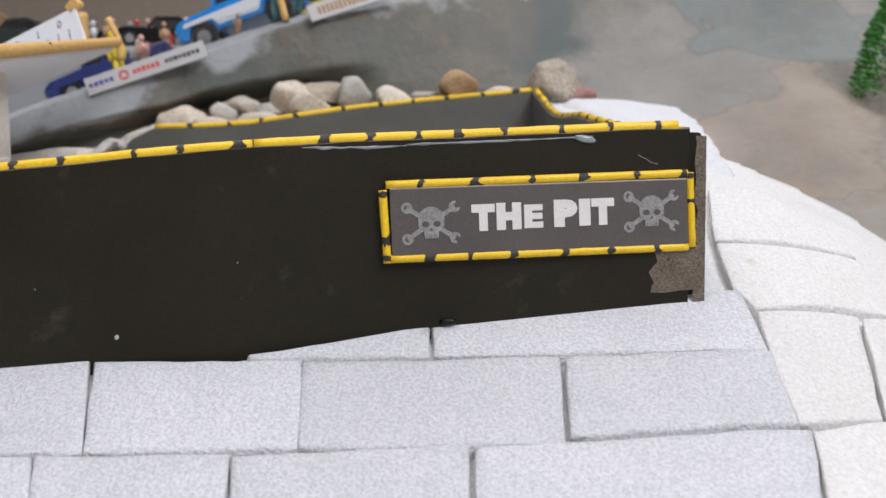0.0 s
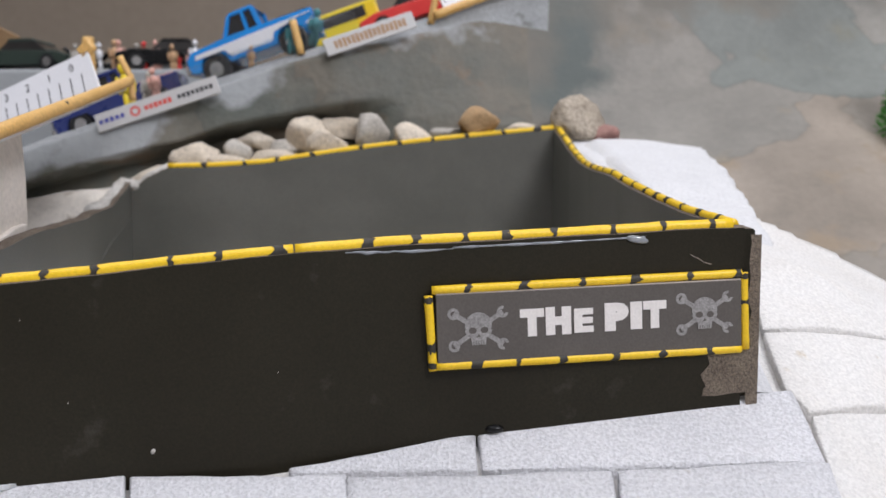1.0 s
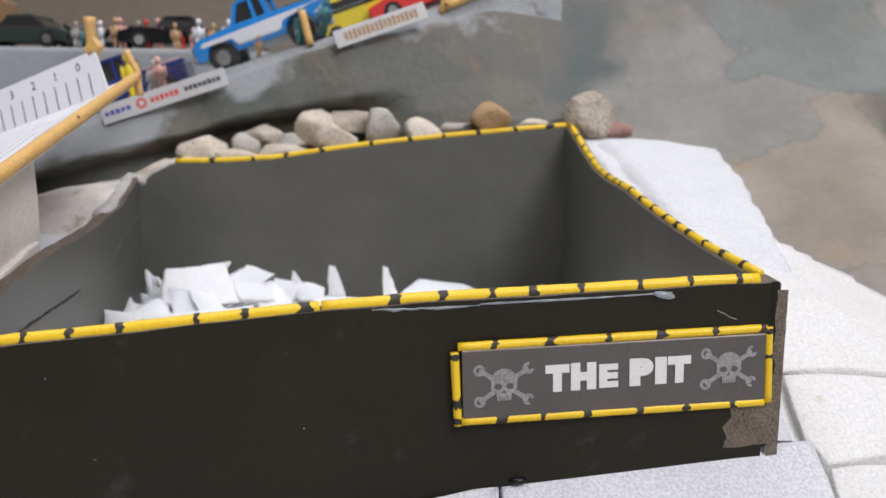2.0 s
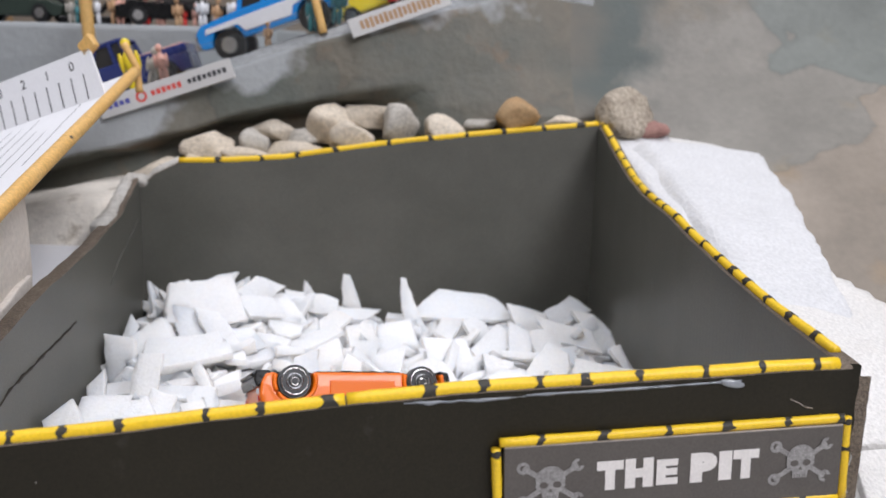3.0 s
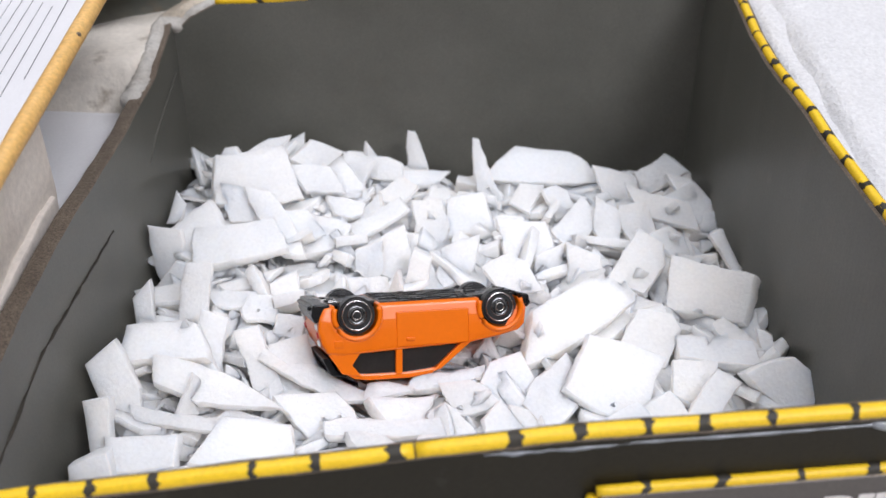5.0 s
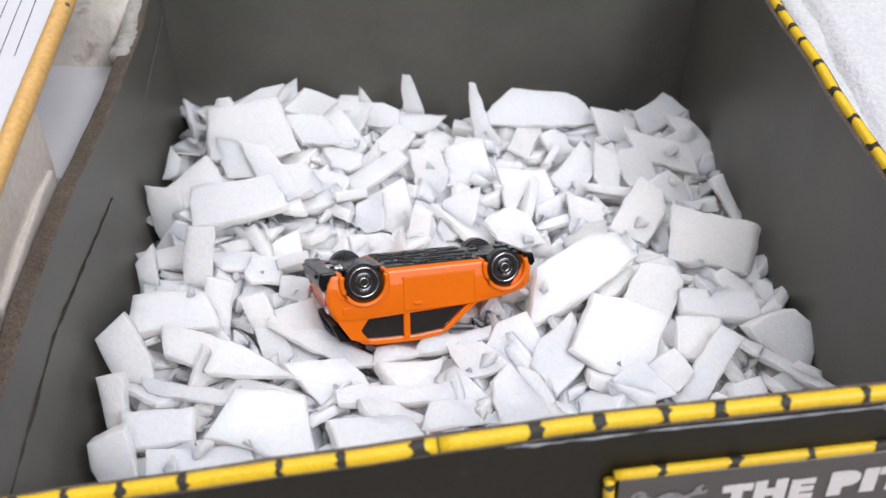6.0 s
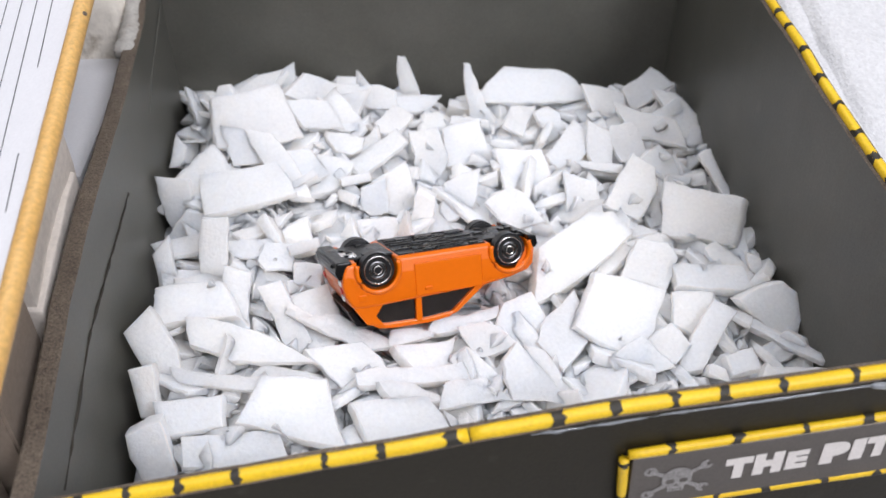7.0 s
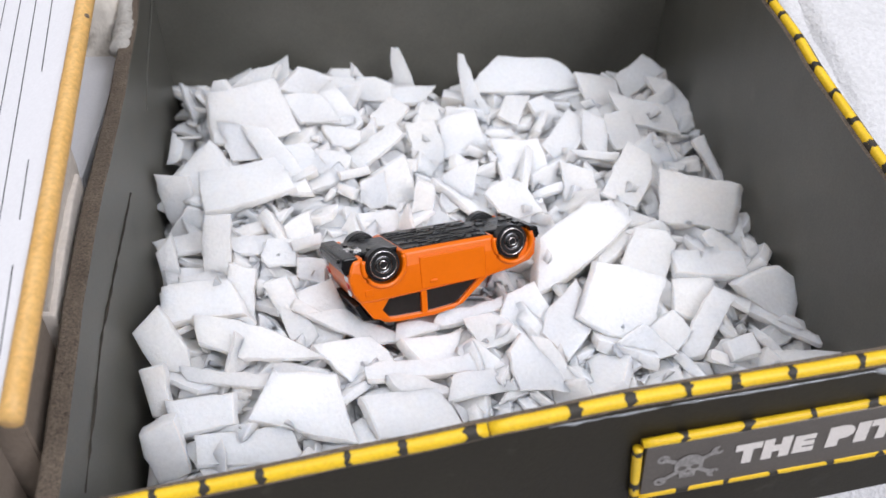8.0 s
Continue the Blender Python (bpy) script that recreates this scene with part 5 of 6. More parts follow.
def stone(x, y, z, sx, sy, sz, mat_, label, turn=0.0, lean=0.0):
    bm = bmesh.new()
    bmesh.ops.create_icosphere(bm, subdivisions=3, radius=1.0)
    r = stone_rng
    cuts = [(Vector((r.gauss(0, 1), r.gauss(0, 1), r.gauss(0, 1))).normalized(), r.uniform(0.5, 0.8)) for _ in range(13)]
    seed = Vector((r.uniform(0, 50), r.uniform(0, 50), 0))
    for v in bm.verts:
        for nrm, d in cuts:
            over = v.co.dot(nrm) - d
            if over > 0:
                v.co -= nrm * over * 0.985
        v.co *= 1 + 0.07 * noise.noise(v.co * 2.2 + seed) + 0.025 * noise.noise(v.co * 7 + seed)
    bm.transform(T(x, y, z, 0, lean, turn) @ Matrix.Diagonal((sx / 2, sy / 2, sz / 2, 1)) @ Matrix.Scale(1.28, 4))
    single("stone", bm, mat_, label, "stone", "stones behind the pit", smooth=True)


BE, WH, GR = "small rough beige stone behind the pit", "small whitish stone behind the pit", "small grey stone behind the pit"
stone(-153, 446, 182, 22, 14, 11, STONE, BE, 20, -32)
stone(-166, 440, 172, 17, 13, 9, STONE, BE, 50, -38)
stone(-127, 452, 194, 23, 15, 14, STONE, BE, 0, -5)
stone(-133, 448, 187.5, 15, 9, 7, STONE, WH, 0, 0)
stone(-112, 448, 189.5, 21, 11, 9, STONE, WH, 5, 6)
stone(-107, 454, 196, 15, 12, 11, STONE_GREY, GR, 30, 20)
stone(-101, 459, 201, 20, 13, 11, STONE, BE, -10, 18)
stone(-90, 449, 192.5, 24, 12, 11, STONE, WH, 0, 0)
stone(-87, 457, 199, 14, 11, 9, STONE_GREY, GR, 0, 0)
stone(-75, 456, 204, 18, 14, 17, STONE, BE, 20, 8)
stone(-65.5, 451, 199, 21, 14, 15, STONE, BE, -15, -30)
stone(-61, 463, 208, 23, 14, 13, STONE, BE, 5, 5)
stone(-43, 455, 206, 18, 14, 16, STONE_GREY, GR, 30, 10)
stone(-25, 453, 203.5, 18, 13, 13, STONE, WH, 0, -5)
stone(7.5, 456, 210, 20, 15, 15, STONE_TAN, "orange-tan rounded stone behind the pit", 0, -8)
stone(54, 458, 212.5, 25, 19, 24, STONE_BROWN, "large rough brown stone at the corner of the pit", 15, 0)
stone(70, 457, 206, 15, 12, 10, STONE_RED, "small reddish stone beside a larger brown one", 20, 15)
stone(-8, 460, 206, 16, 9, 6, STONE_GREY, GR, 0, 0)
stone(28, 461, 207, 17, 9, 7, STONE, BE, 0, 0)


# ---- ramp with a ruler ----
STICK_A, STICK_B = Vector((-149.7, 422.0, 227.0)), Vector((-131.6, 218.0, 187.5))


def ramp_z(x, y):
    f = (y - STICK_B.y) / (STICK_A.y - STICK_B.y)
    p = STICK_B.lerp(STICK_A, f)
    return p.z + 0.42 * (x - p.x)


def jump_ramp():
    ramp = thing("jump_ramp", T(-200, 320, 120), "white paper-covered ramp with a ruler strip and bamboo edge", "ramp")
    bm = bmesh.new()
    near, far_ = STICK_B + Vector((0, 4, 0)), STICK_A + Vector((0, -3, 0))
    quad = [(near.x, near.y), (far_.x, far_.y), (far_.x - 170, far_.y + 40), (near.x - 170, near.y + 20)]
    top = [bm.verts.new((x, y, ramp_z(x, y) + 0.8)) for x, y in quad]
    low = [bm.verts.new((x, y, ramp_z(x, y) - 3.2)) for x, y in quad]
    bm.faces.new(top)
    bm.faces.new(low[::-1])
    for k in range(4):
        bm.faces.new((top[k], top[(k + 1) % 4], low[(k + 1) % 4], low[k]))
    bmesh.ops.recalc_face_normals(bm, faces=bm.faces[:])
    part("deck", bm, PAPER, ramp, "white paper deck", here=True)
    rng = random.Random(6)
    bm = bmesh.new()
    for k in range(26):
        off = 4 + k * 5.2
        y = 224.0 + rng.uniform(0, 10)
        while y < 376:
            ln = rng.choice((22, 40, 60, 90)) * rng.uniform(0.8, 1.2)
            y2 = min(y + ln, 388)
            pts = []
            for yy in (y, y2):
                f = (yy - STICK_B.y) / (STICK_A.y - STICK_B.y)
                x = STICK_B.lerp(STICK_A, f).x - off - (yy - 218) * 0.05
                pts.append((x, yy))
            (x0, y0), (x1, y1) = pts
            w = 0.15
            vs = [bm.verts.new((x, yy, ramp_z(x, yy) + 0.87)) for x, yy in ((x0 - w, y0), (x0 + w, y0), (x1 + w, y1), (x1 - w, y1))]
            bm.faces.new(vs)
            y = y2 + rng.choice((6, 12, 30))
    tagged(part("line_print", bm, INK, ramp, "fine printed black lines", here=True), kind="stuff")
    bm = bmesh.new()
    pts = along([STICK_B, STICK_A], 6)
    tube(bm, pts, 2.25, 12, 0.06)
    stick = part("edge_stick", bm, WOOD, ramp, "bamboo stick edge", smooth=True, here=True)
    bm = bmesh.new()
    bmesh.ops.create_icosphere(bm, subdivisions=2, radius=0.7, matrix=T(*(STICK_B.lerp(STICK_A, 0.54) + Vector((1.6, -0.4, 1.3)))))
    part("knot", bm, BROWN_FOAM, stick, smooth=True, here=True)
    # the ruler stands up from the deck near its far end
    d = Vector((-34, 12, -12)).normalized()
    up = Vector((0.2, 0.05, 1)).normalized()
    up = (up - d * up.dot(d)).normalized()
    base = Vector((-150.5, 386.0, ramp_z(-150.5, 386) + 0.8))
    frame_ = Matrix((-d, up, (-d).cross(up))).transposed().to_4x4()
    frame_.translation = base
    bm = bmesh.new()
    prism(bm, [(1.5, 0), (-1.0, 18.5), (-130, 18.5), (-130, 0)], -1.0, 0.0, frame_)
    strip = part("ruler_strip", bm, PAPER, ramp, "white paper ruler strip", here=True)
    bm = bmesh.new()
    k = 0
    while k < 22:
        x = -6.0 - k * 6.0
        slab(bm, 0.42, 9.5, 0.12, frame_ @ T(x, 5.6, 0.04))
        k += 1
    part("ruler_marks", bm, INK, strip, "black ruler marks", here=True)
    for k in range(4):
        place = frame_ @ T(-10.5 - 12.0 * k, 14.2, 0.05)
        q = T(200, -320, -120) @ place
        ob = written("numeral", str(k), 5.0, q, INK, ramp, 0.08)
        ob.parent = strip
    bm = bmesh.new()
    slab(bm, 7, 6, 3, frame_ @ T(-2.0, 20.0, -1.5, 0, 0, 25), 0.6)
    part("clip", bm, WOOD, ramp, "small tan wooden clip", here=True)
    bm = bmesh.new()
    tube(bm, along([STICK_A + Vector((1.5, 0, -8)), STICK_A + Vector((0.5, 1, 2)), STICK_A + Vector((-4.5, 2, 11))], 2), 1.5, 8, 0.2)
    part("end_post", bm, WOOD, ramp, "short bent bamboo post", smooth=True, here=True)
    # cream side block below the deck
    side = [(-152.5, 321), (-147, 272), (-240, 276), (-250, 330)]
    bm = bmesh.new()
    n = len(side)
    lo = [bm.verts.new((x, y, 110)) for x, y in side]
    hi = [bm.verts.new((x, y, ramp_z(x, y) - 3.0)) for x, y in side]
    for k in range(n):
        bm.faces.new((lo[k], lo[(k + 1) % n], hi[(k + 1) % n], hi[k]))
    bm.faces.new(hi)
    bm.faces.new(lo[::-1])
    bmesh.ops.subdivide_edges(bm, edges=bm.edges[:], cuts=5, use_grid_fill=True)
    for v in bm.verts:
        w = noise.noise(v.co * 0.05) * 1.6
        v.co.x += w
        v.co.y += w * 0.5
    bmesh.ops.recalc_face_normals(bm, faces=bm.faces[:])
    part("side_block", bm, CREAM, ramp, "cream foam side", smooth=False, here=True)
    # the second, lower layer of the side, split from the first by a crooked joint
    bm = bmesh.new()
    prism(bm, [(-150.2, 318), (-145.6, 270.5), (-200, 274), (-205, 322)], 112, 166, None, 0.8, 2)
    bmesh.ops.subdivide_edges(bm, edges=bm.edges[:], cuts=4, use_grid_fill=True)
    for v in bm.verts:
        if v.co.z > 150:
            v.co.z += 0.16 * (v.co.y - 295) + 1.6 * noise.noise(v.co * 0.09)
        v.co.x += 0.7 * noise.noise(v.co * 0.07)
    part("side_layer", bm, CREAM, ramp, "lower cream foam layer", here=True)
    # card legs under the near end of the deck; their taupe includes its shade
    for name, poly, drop in (("card_leg", [(-147, 268), (-144.5, 240), (-230, 244), (-230, 271)], 16), ("card_leg", [(-150, 238), (-147, 216), (-230, 220), (-230, 242)], 9)):
        bm = bmesh.new()
        lo = [bm.verts.new((x, y, 100)) for x, y in poly]
        hi = [bm.verts.new((x, y, ramp_z(x, y) - drop)) for x, y in poly]
        for k in range(4):
            bm.faces.new((lo[k], lo[(k + 1) % 4], hi[(k + 1) % 4], hi[k]))
        bm.faces.new(hi)
        bm.faces.new(lo[::-1])
        bmesh.ops.recalc_face_normals(bm, faces=bm.faces[:])
        bmesh.ops.bevel(bm, geom=bm.edges[:], offset=0.7, segments=2, affect="EDGES")
        part(name, bm, SHADED_TAUPE, ramp, "card support with the deck's shade in its taupe", here=True)


jump_ramp()


def foam_block():
    bm = bmesh.new()
    prism(bm, [(-155, 332), (-158, 380), (-160, 421), (-214, 424), (-222, 346)], 104, 158, None, 1.2, 2)
    for v in bm.verts:
        if v.co.z > 140:
            v.co.z += 0.03 * (v.co.y - 332)
        v.co += Vector((noise.noise(v.co * 0.1), noise.noise(v.co * 0.12), 0.6 * noise.noise(v.co * 0.08))) * 1.2
    single("foam_block", bm, PAPER, "smooth white foam block between the ramp and the pit", "foam block")


foam_block()


# ---- the road above: toy vehicles, figures, posts and boards ----
SLOPE = -19.6


def on_road(x, y, turn=0.0, lift=0.0):
    return T(x, y, road_z(x) - 1.0 + lift, 0, SLOPE, 0) @ T(0, 0, 0, 0, 0, turn)


def toy_wheel(car, x, y, r, mat_rim):
    bm = bmesh.new()
    disc(bm, r, 5.0, T(x, y, r, 90, 0, 0), 24, 0.6)
    w = part("wheel", bm, TYRE, car)
    bm = bmesh.new()
    disc(bm, r * 0.55, 5.3, T(x, y, r, 90, 0, 0), 20, 0.2)
    part("rim", bm, mat_rim, w)


def toy_pickup(m, paint, panel_paint, label, r=6.0, lift=4.0, load=None):
    """A toy pickup whose front looks along -x."""
    car = thing("toy_pickup", m, label, "toy car", "toy vehicles on the road")
    side = T(0, 0, 0, 90, 0, 0)
    z = lift

    def arc(cx, rr):
        return [(cx + rr * math.cos(math.pi - math.pi * k / 10), z + rr * math.sin(math.pi * k / 10)) for k in range(11)]
    bm = bmesh.new()
    prism(bm, [(-33, z)] + arc(-21, 7.5) + arc(20, 7.5) + [(33.5, z), (34, z + 12), (4, z + 12.5), (-12, z + 12.5), (-31, z + 10.8), (-34.5, z + 8), (-34.5, z + 2)], -13.5, 13.5, side, 0.9, 2)
    part("body", bm, paint, car)
    for y in (-13.6, 13.6):
        bm = bmesh.new()
        prism(bm, [(-11.5, z + 2.5), (10.5, z + 2.5), (12.5, z + 6.5), (27, z + 9.5), (33, z + 9.8), (33, z + 7.5), (28.5, z + 5), (33, z + 4), (33, z + 10.2), (-29, z + 8.6), (-30, z + 6.5), (-14, z + 6.5)],
              -0.35, 0.35, T(0, y, 0) @ side)
        part("side_panel", bm, panel_paint, car)
    bm = bmesh.new()
    prism(bm, [(-12, z + 12), (-6.5, z + 22.0), (5.5, z + 22.4), (7.6, z + 12)], -10.6, 10.6, side, 0.5, 2)
    cab = part("cab_window", bm, WINDOW, car, "dark cab windows")
    bm = bmesh.new()
    prism(bm, [(-8.2, z + 21.2), (-6, z + 23.2), (5.4, z + 23.4), (7, z + 21.6)], -12.2, 12.2, side, 0.6, 2)
    part("cab_roof", bm, paint, car)
    for y in (-11.6, 11.6):
        for poly in ([(-13.4, z + 12), (-8, z + 22), (-6, z + 22), (-11, z + 12)], [(-1.0, z + 12), (-0.8, z + 22), (0.8, z + 22), (0.9, z + 12)], [(5.6, z + 12), (4.4, z + 22.4), (6.9, z + 22.4), (8.4, z + 12)]):
            bm = bmesh.new()
            prism(bm, poly, -0.7, 0.7, T(0, y, 0) @ side)
            part("pillar", bm, paint, car)
    bm = bmesh.new()
    slab(bm, 23, 22, 1.0, T(20.5, 0, z + 12.4), 0.2)
    part("bed", bm, CAR_BLACK if load is None else load, car)
    bm = bmesh.new()
    slab(bm, 2.6, 27, 3.4, T(-35, 0, z + 2.2), 0.7, 2)
    part("bumper", bm, CHROME, car)
    bm = bmesh.new()
    slab(bm, 0.8, 18, 4.6, T(-34.7, 0, z + 6.4), 0.2)
    part("grille", bm, CAR_BLACK, car)
    for y in (-10.8, 10.8):
        bm = bmesh.new()
        disc(bm, 1.8, 1.0, T(-34.8, y, z + 6.4, 0, 90, 0), 16, 0.2)
        part("headlight", bm, CHROME, car)
    for x in (-21, 20):
        for y in (-11.2, 11.2):
            toy_wheel(car, x, y, r, CHROME)
    return car


toy_pickup(on_road(-100, 486, -3), BLUE_CAR, WHITE_CAR, "bright blue and white toy pickup truck on the sloping road", 7.0, 8.0)
toy_pickup(on_road(-174, 497, 4), NAVY, NAVY, "navy blue toy pickup truck parked on the sloping road", 6.0, 4.0, PINK)


def toy_sedan(m, paint, label, size=1.0):
    car = thing("toy_sedan", m, label, "toy car", "toy vehicles on the road")
    side = T(0, 0, 0, 90, 0, 0)
    k = size
    bm = bmesh.new()
    prism(bm, [(x * k, z * k) for x, z in [(-32, 4), (-27, 3.4), (-20, 9), (-13, 3.4), (14, 3.4), (20, 9), (27, 3.4), (32, 4), (33, 9), (24, 12), (-22, 12.5), (-32, 10)]], -13 * k, 13 * k, side, 0.8, 2)
    part("body", bm, paint, car)
    bm = bmesh.new()
    prism(bm, [(x * k, z * k) for x, z in [(-14, 11), (-6, 18), (10, 18.4), (20, 11)]], -11 * k, 11 * k, side, 0.6, 2)
    part("glasshouse", bm, WINDOW, car, "dark windows")
    bm = bmesh.new()
    prism(bm, [(x * k, z * k) for x, z in [(-7, 17.2), (-5, 19), (9, 19.4), (12, 17.4)]], -11.4 * k, 11.4 * k, side, 0.4, 2)
    part("roof", bm, paint, car)
    for x in (-20, 20):
        for y in (-11, 11):
            toy_wheel(car, x * k, y * k, 5.2 * k, CHROME)
    return car




def terrace():
    """A second, higher road behind the first."""
    bm = bmesh.new()
    prism(bm, [(-420, 556), (-128, 548), (-116, 560), (-110, 640), (-420, 640)], 140, 247, None, 2.0, 2)
    bmesh.ops.subdivide_edges(bm, edges=bm.edges[:], cuts=6, use_grid_fill=True)
    for v in bm.verts:
        v.co += Vector((0, 2.5, 0.8)) * noise.noise(v.co * 0.03)
    single("upper_road", bm, ROCK_DARK, "higher grey-brown road behind the sloping one", "road", kind="structure")


terrace()


def on_terrace(x, y, turn=0.0):
    return T(x, y, 247.4, 0, 0, turn)


toy_sedan(on_terrace(-172, 572, 10), CAR_BLACK, "black toy car on the higher road")
toy_sedan(on_terrace(-262, 576, -8), GREEN_DARK, "dark green toy car on the higher road")
toy_sedan(on_terrace(-345, 572, 4), GREEN_DARK, "dark green toy car on the higher road")


def bundle(x, y, mat_, label, seed):
    """A loose heap of rods and blocks."""
    g = random.Random(seed)
    ob = thing("scrap_heap", on_terrace(x, y), label, "scrap heap", "heaps on the higher road")
    for _ in range(9):
        bm = bmesh.new()
        a = Vector((g.uniform(-16, 16), g.uniform(-8, 8), g.uniform(1.2, 9)))
        b = a + Vector((g.uniform(-14, 14), g.uniform(-6, 6), g.uniform(-1, 9)))
        tube(bm, [a, a.lerp(b, 0.5) + Vector((0, 0, 1.5)), b], g.uniform(0.8, 1.8), 7)
        part("rod", bm, mat_, ob, smooth=True)
    bm = bmesh.new()
    slab(bm, 34, 18, 4, T(0, 0, 2), 0.8)
    part("tray", bm, mat_, ob)


bundle(-216, 566, CAR_BLACK, "heap of black plastic scrap on the higher road", 3)
bundle(-136, 570, CAR_BLACK, "heap of black plastic scrap on the higher road", 9)
bundle(-305, 568, STONE_TAN, "heap of tan scrap on the higher road", 5)
toy_sedan(on_road(-262, 474, 0), WHITE_CAR, "pale grey toy car at the foot of the road")
toy_sedan(on_road(-22, 520, 6), RED_CAR, "red toy car at the top of the road")


def yellow_truck():
    m = on_road(-58, 522, 0)
    car = thing("toy_van", m, "bright yellow toy van on the sloping road", "toy car", "toy vehicles on the road")
    bm = bmesh.new()
    slab(bm, 40, 22, 18, T(0, 0, 13), 1.6, 2)
    part("body", bm, YEL_CAR, car)
    for y in (-11.05, 11.05):
        bm = bmesh.new()
        slab(bm, 30, 0.4, 6, T(-2, y, 17), 0.1)
        part("window", bm, WINDOW, car)
    for x in (-12, 12):
        for y in (-9, 9):
            toy_wheel(car, x, y, 4.4, CHROME)


yellow_truck()


def toy_figure(x, y, tall, mat_, label, lean=0.0):
    """A plain painted doll, one smooth mesh."""
    bm = bmesh.new()
    k = tall / 20.0
    for px, pz, r, sz in ((-1.3, 4, 1.3, 4.5), (1.3, 4, 1.3, 4.5), (0, 11, 2.6, 4.6), (0, 17.6, 1.9, 2.3), (-3.0, 11, 0.9, 4.0), (3.0, 11, 0.9, 4.0)):
        bmesh.ops.create_icosphere(bm, subdivisions=2, radius=1.0, matrix=T(px * k, 0, pz * k) @ Matrix.Diagonal((r * k, r * k * 0.8, sz * k, 1)))
    bm.transform(T(x, y, road_z(x) - 0.5, 0, lean, 15))
    single("toy_figure", bm, mat_, label, "toy figure", "toy figures beside the road", smooth=True)


toy_figure(-163, 466, 24, YEL_CAR, "small yellow painted toy figure beside the road", -12)
toy_figure(-150, 465, 17, PINK, "small pink painted toy figure beside the road", -10)
toy_figure(-157, 469, 18, STONE_GREY, "small grey painted toy figure beside the road", 5)
toy_figure(-84, 466, 17, TEAL, "small teal painted toy figure beside the road", 0)
toy_figure(-74, 468, 19, TEAL, "small teal painted toy figure beside the road", 8)
toy_figure(-104, 466, 11, SKIN, "small tan painted toy figure beside the road", 0)


def crowd():
    """Small painted dolls standing along the front of the higher road."""
    g = random.Random(44)
    paints = (PINK, SKIN, YEL_CAR, TEAL, WHITE_CAR, RED_CAR, STONE_GREY, PINK, SKIN)
    names = ("pink", "tan", "yellow", "teal", "white", "red", "grey", "pink", "tan")
    for n_ in range(18):
        k = g.randrange(9)
        bm = bmesh.new()
        h = g.uniform(0.62, 0.95)
        for px, pz, r, sz in ((-1.3, 4, 1.3, 4.5), (1.3, 4, 1.3, 4.5), (0, 11, 2.6, 4.6), (0, 17.6, 1.9, 2.3), (-3.0, 11, 0.9, 4.0), (3.0, 11, 0.9, 4.0)):
            bmesh.ops.create_icosphere(bm, subdivisions=1, radius=1.0, matrix=T(px * h, 0, pz * h) @ Matrix.Diagonal((r * h, r * h * 0.8, sz * h, 1)))
        bm.transform(T(-226 + 5.6 * n_ + g.uniform(-2, 2), 556 + g.uniform(0, 5), 246.8, 0, g.uniform(-8, 8), g.uniform(0, 90)))
        single("toy_figure", bm, paints[k], "small " + names[k] + " painted toy figure on the higher road", "toy figure", "toy figures on the higher road", smooth=True)


crowd()


def post(x, y, low, high, r, lean, label):
    bm = bmesh.new()
    z = road_z(x)
    tube(bm, along([(x, y, z + low), (x + lean, y, z + high)], 3), r, 9, 0.1)
    single("wooden_post", bm, WOOD, label, "post", "wooden posts", smooth=True)


post(-79, 463, -3, 13, 1.9, -4, "short leaning bamboo post at the road edge")
post(-205, 530, -4, 60, 3.2, -3, "tall bamboo post standing behind the road")
post(-16, 482, -8, 8, 1.8, 3, "short bamboo post at the road edge")


def label_plate(x0, z0, y0, x1, z1, y1, h, label, bars):
    a, b = Vector((x0, y0, z0)), Vector((x1, y1, z1))
    d = (b - a).normalized()
    up = Vector((0, 0.12, 1))
    up = (up - d * up.dot(d)).normalized()
    m = Matrix((d, up, d.cross(up))).transposed().to_4x4()
    m.translation = (a + b) / 2
    ln = (b - a).length
    ob = thing("label_plate", m, label, "label", "labels on the road edge")
    bm = bmesh.new()
    slab(bm, ln, h, 1.6, T(0, 0, -0.4), 0.1)
    plate = part("plate", bm, LABEL_PAPER, ob)
    for kind, x, w, hh, mat_ in bars:
        bm = bmesh.new()
        if kind == "ring":
            k = 20
            rows = [[bm.verts.new((x + math.cos(j * math.tau / k) * r, math.sin(j * math.tau / k) * r, 0.45)) for j in range(k)] for r in (w * 0.28, w * 0.5)]
            for j in range(k):
                bm.faces.new((rows[0][j], rows[1][j], rows[1][(j + 1) % k], rows[0][(j + 1) % k]))
            bmesh.ops.recalc_face_normals(bm, faces=bm.faces[:])
        else:
            n = max(1, int(w / 2.2))
            for j in range(n):
                if j:
                    part("printed_bar", bm, mat_, plate)
                    bm = bmesh.new()
                slab(bm, w / n * 0.72, hh * (0.8 + 0.2 * ((j * 7) % 3) / 2), 0.1, T(x - w / 2 + (j + 0.5) * w / n, 0, 0.44))
        part("printed_bar", bm, mat_, plate)


label_plate(-174, 209.5, 447.5, -117, 229, 451.5, 8.6, "white label strip with red and dark printing",
            (("bar", -22.5, 13, 2.4, BLUE_INK), ("ring", -11, 5.0, 0, RED_INK), ("bar", 0.2, 14, 2.6, RED_INK), ("bar", 18.6, 18, 2.4, INK)))
label_plate(-66.5, 246.5, 456.5, -24, 262.5, 468, 8.2, "white label strip with brown printing", (("bar", 0, 38, 4.6, BROWN_INK),))


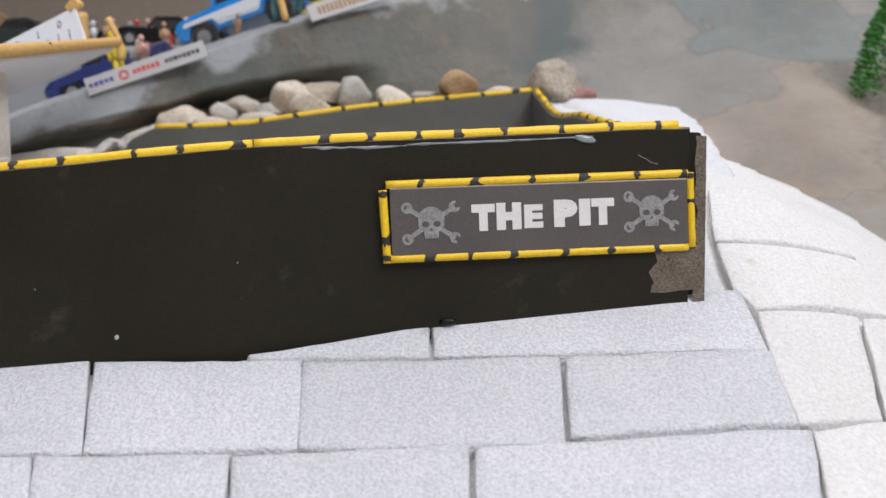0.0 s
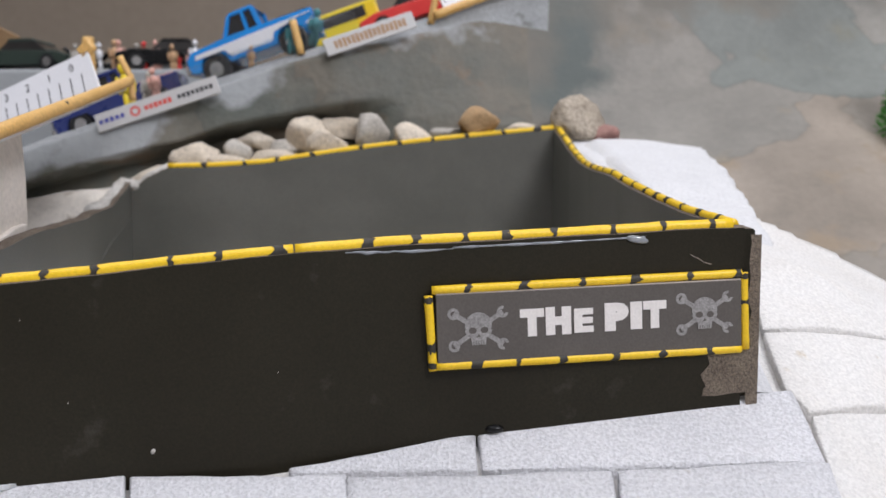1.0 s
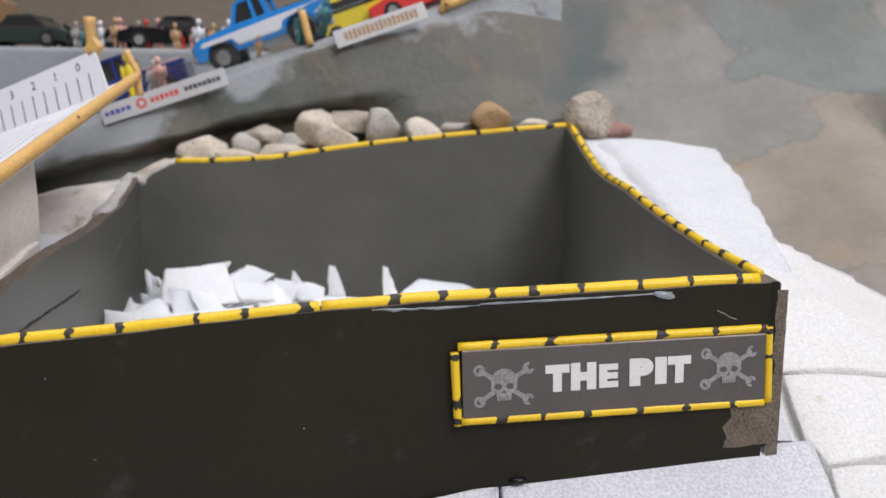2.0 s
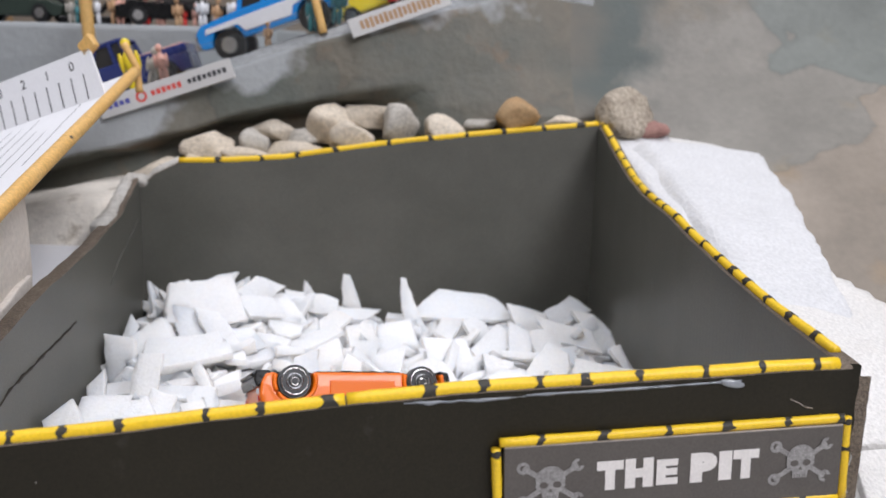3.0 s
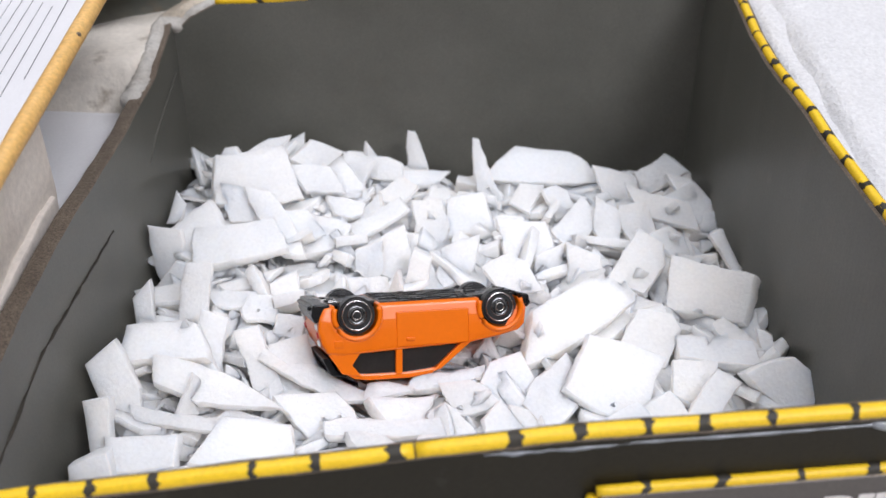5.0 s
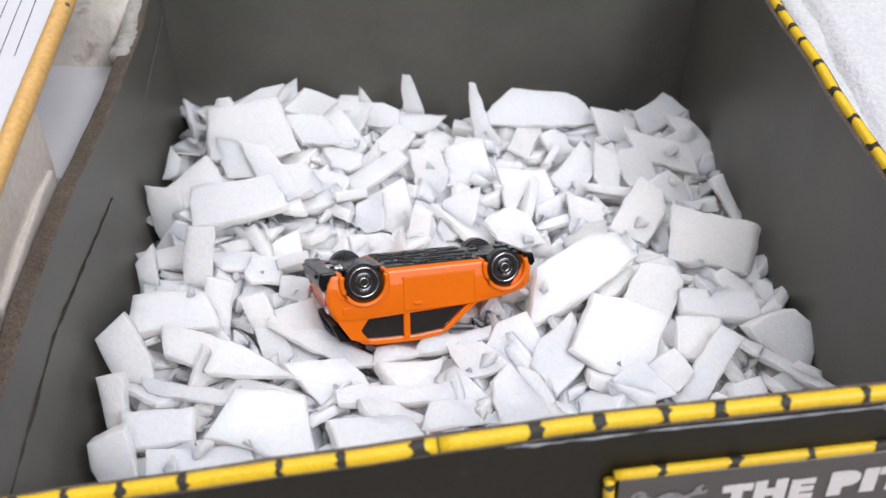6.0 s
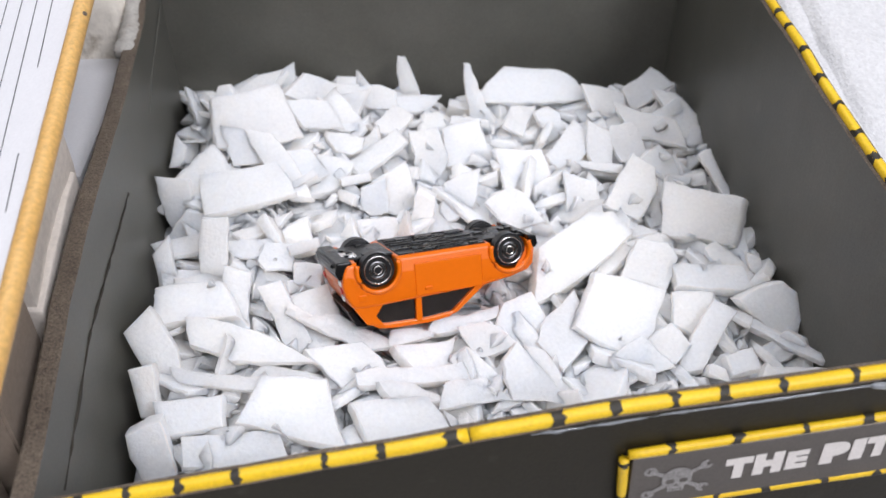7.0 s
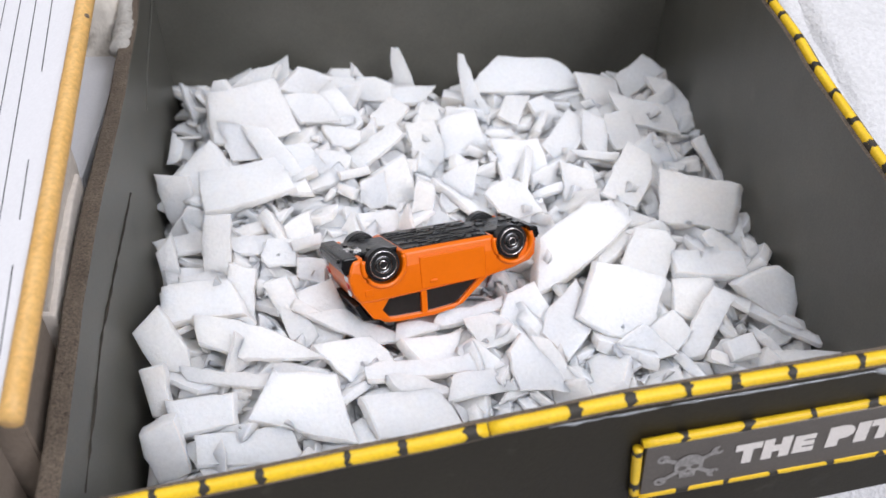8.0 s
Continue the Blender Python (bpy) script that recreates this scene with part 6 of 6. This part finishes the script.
def rail():
    bm = bmesh.new()
    a, b = Vector((-160, 462.5, road_z(-160) + 4)), Vector((-52, 467.5, road_z(-52) + 4))
    d = (b - a).normalized()
    m = Matrix((d, Vector((0, 1, 0)), d.cross(Vector((0, 1, 0))))).transposed().to_4x4()
    m.translation = (a + b) / 2
    slab(bm, (b - a).length, 0.8, 11, m, 0.15)
    single("clear_rail", bm, CLEAR, "clear plastic strip standing along the road edge", "rail")


rail()


def upper_board():
    """The start of a second board with a ruler edge, higher on the road."""
    ob = thing("upper_board", T(8, 486, 270), "white ruled strip on a bamboo stick at the road edge", "board")
    a, b = Vector((-14, 480, 266)), Vector((44, 500, 292))
    bm = bmesh.new()
    tube(bm, along([a, b], 4), 2.3, 10, 0.1)
    part("stick", bm, WOOD, ob, smooth=True, here=True)
    d = (b - a).normalized()
    up = Vector((0, 0.2, 1))
    up = (up - d * up.dot(d)).normalized()
    m = Matrix((d, up, d.cross(up))).transposed().to_4x4()
    m.translation = (a + b) / 2 + up * 6
    bm = bmesh.new()
    slab(bm, 54, 8, 1.2, m)
    strip = part("strip", bm, PAPER, ob, here=True)
    for k in range(11):
        bm = bmesh.new()
        slab(bm, 0.5, 4.4, 0.15, m @ T(-25 + 5 * k, 0.5, 0.65))
        part("tick", bm, INK, strip, here=True)


upper_board()


def brown_box(x, y, z, sx, sy, sz, turn):
    m = T(x, y, z, 0, 0, turn)
    ob = thing("cardboard_box", m, "brown cardboard box standing behind the model road", "box", "cardboard boxes")
    bm = bmesh.new()
    slab(bm, sx, sy, sz, T(0, 0, sz / 2), 1.5)
    part("carton", bm, WALL_CARD, ob)
    bm = bmesh.new()
    slab(bm, sx * 0.16, sy + 0.6, 0.8, T(0, 0, sz + 0.2))
    part("tape", bm, WOOD, ob)


WALL_CARD = surface("brown_cardboard", (0.30, 0.18, 0.085), (0.38, 0.24, 0.12), 0.85, 14, 300, 0.2, 0.001, grain=0.12)
brown_box(-345, 640, 172, 80, 60, 112, 8)


# ---- bush ----
def bush(x, y, z, r, tall):
    ob = thing("bush", T(x, y, z), "bright green model bush on the grey rock", "bush")
    bm = bmesh.new()
    tube(bm, [(0, 0, -4), (0.5, 0, tall * 0.3), (0, 0.5, tall * 0.7)], 1.6, 8, 0.3)
    part("trunk", bm, BROWN_FOAM, ob, smooth=True)
    g = random.Random(17)
    bm = bmesh.new()
    for _ in range(3200):
        f = g.random()
        rad = r * (1.0 - 0.72 * f ** 1.3) * (0.55 + 0.5 * g.random() ** 0.5)
        an = g.uniform(0, math.tau)
        c = Vector((rad * math.cos(an), rad * math.sin(an), 1 + tall * f))
        d = Vector((math.cos(an), math.sin(an), g.uniform(-0.2, 0.9))).normalized()
        s_ = d.cross(Vector((g.gauss(0, 1), g.gauss(0, 1), g.gauss(0, 1)))).normalized()
        ln, w = g.uniform(1.6, 3.4), g.uniform(0.4, 0.9)
        a = [bm.verts.new(p) for p in (c - s_ * w, c + s_ * w, c + d * ln + s_ * w * 0.4, c + d * ln * 1.15, c + d * ln - s_ * w * 0.4)]
        bm.faces.new(a)
    part("crown", bm, LEAF, ob, "bright green flock leaves")


bush(224, 450, 203, 23, 52)
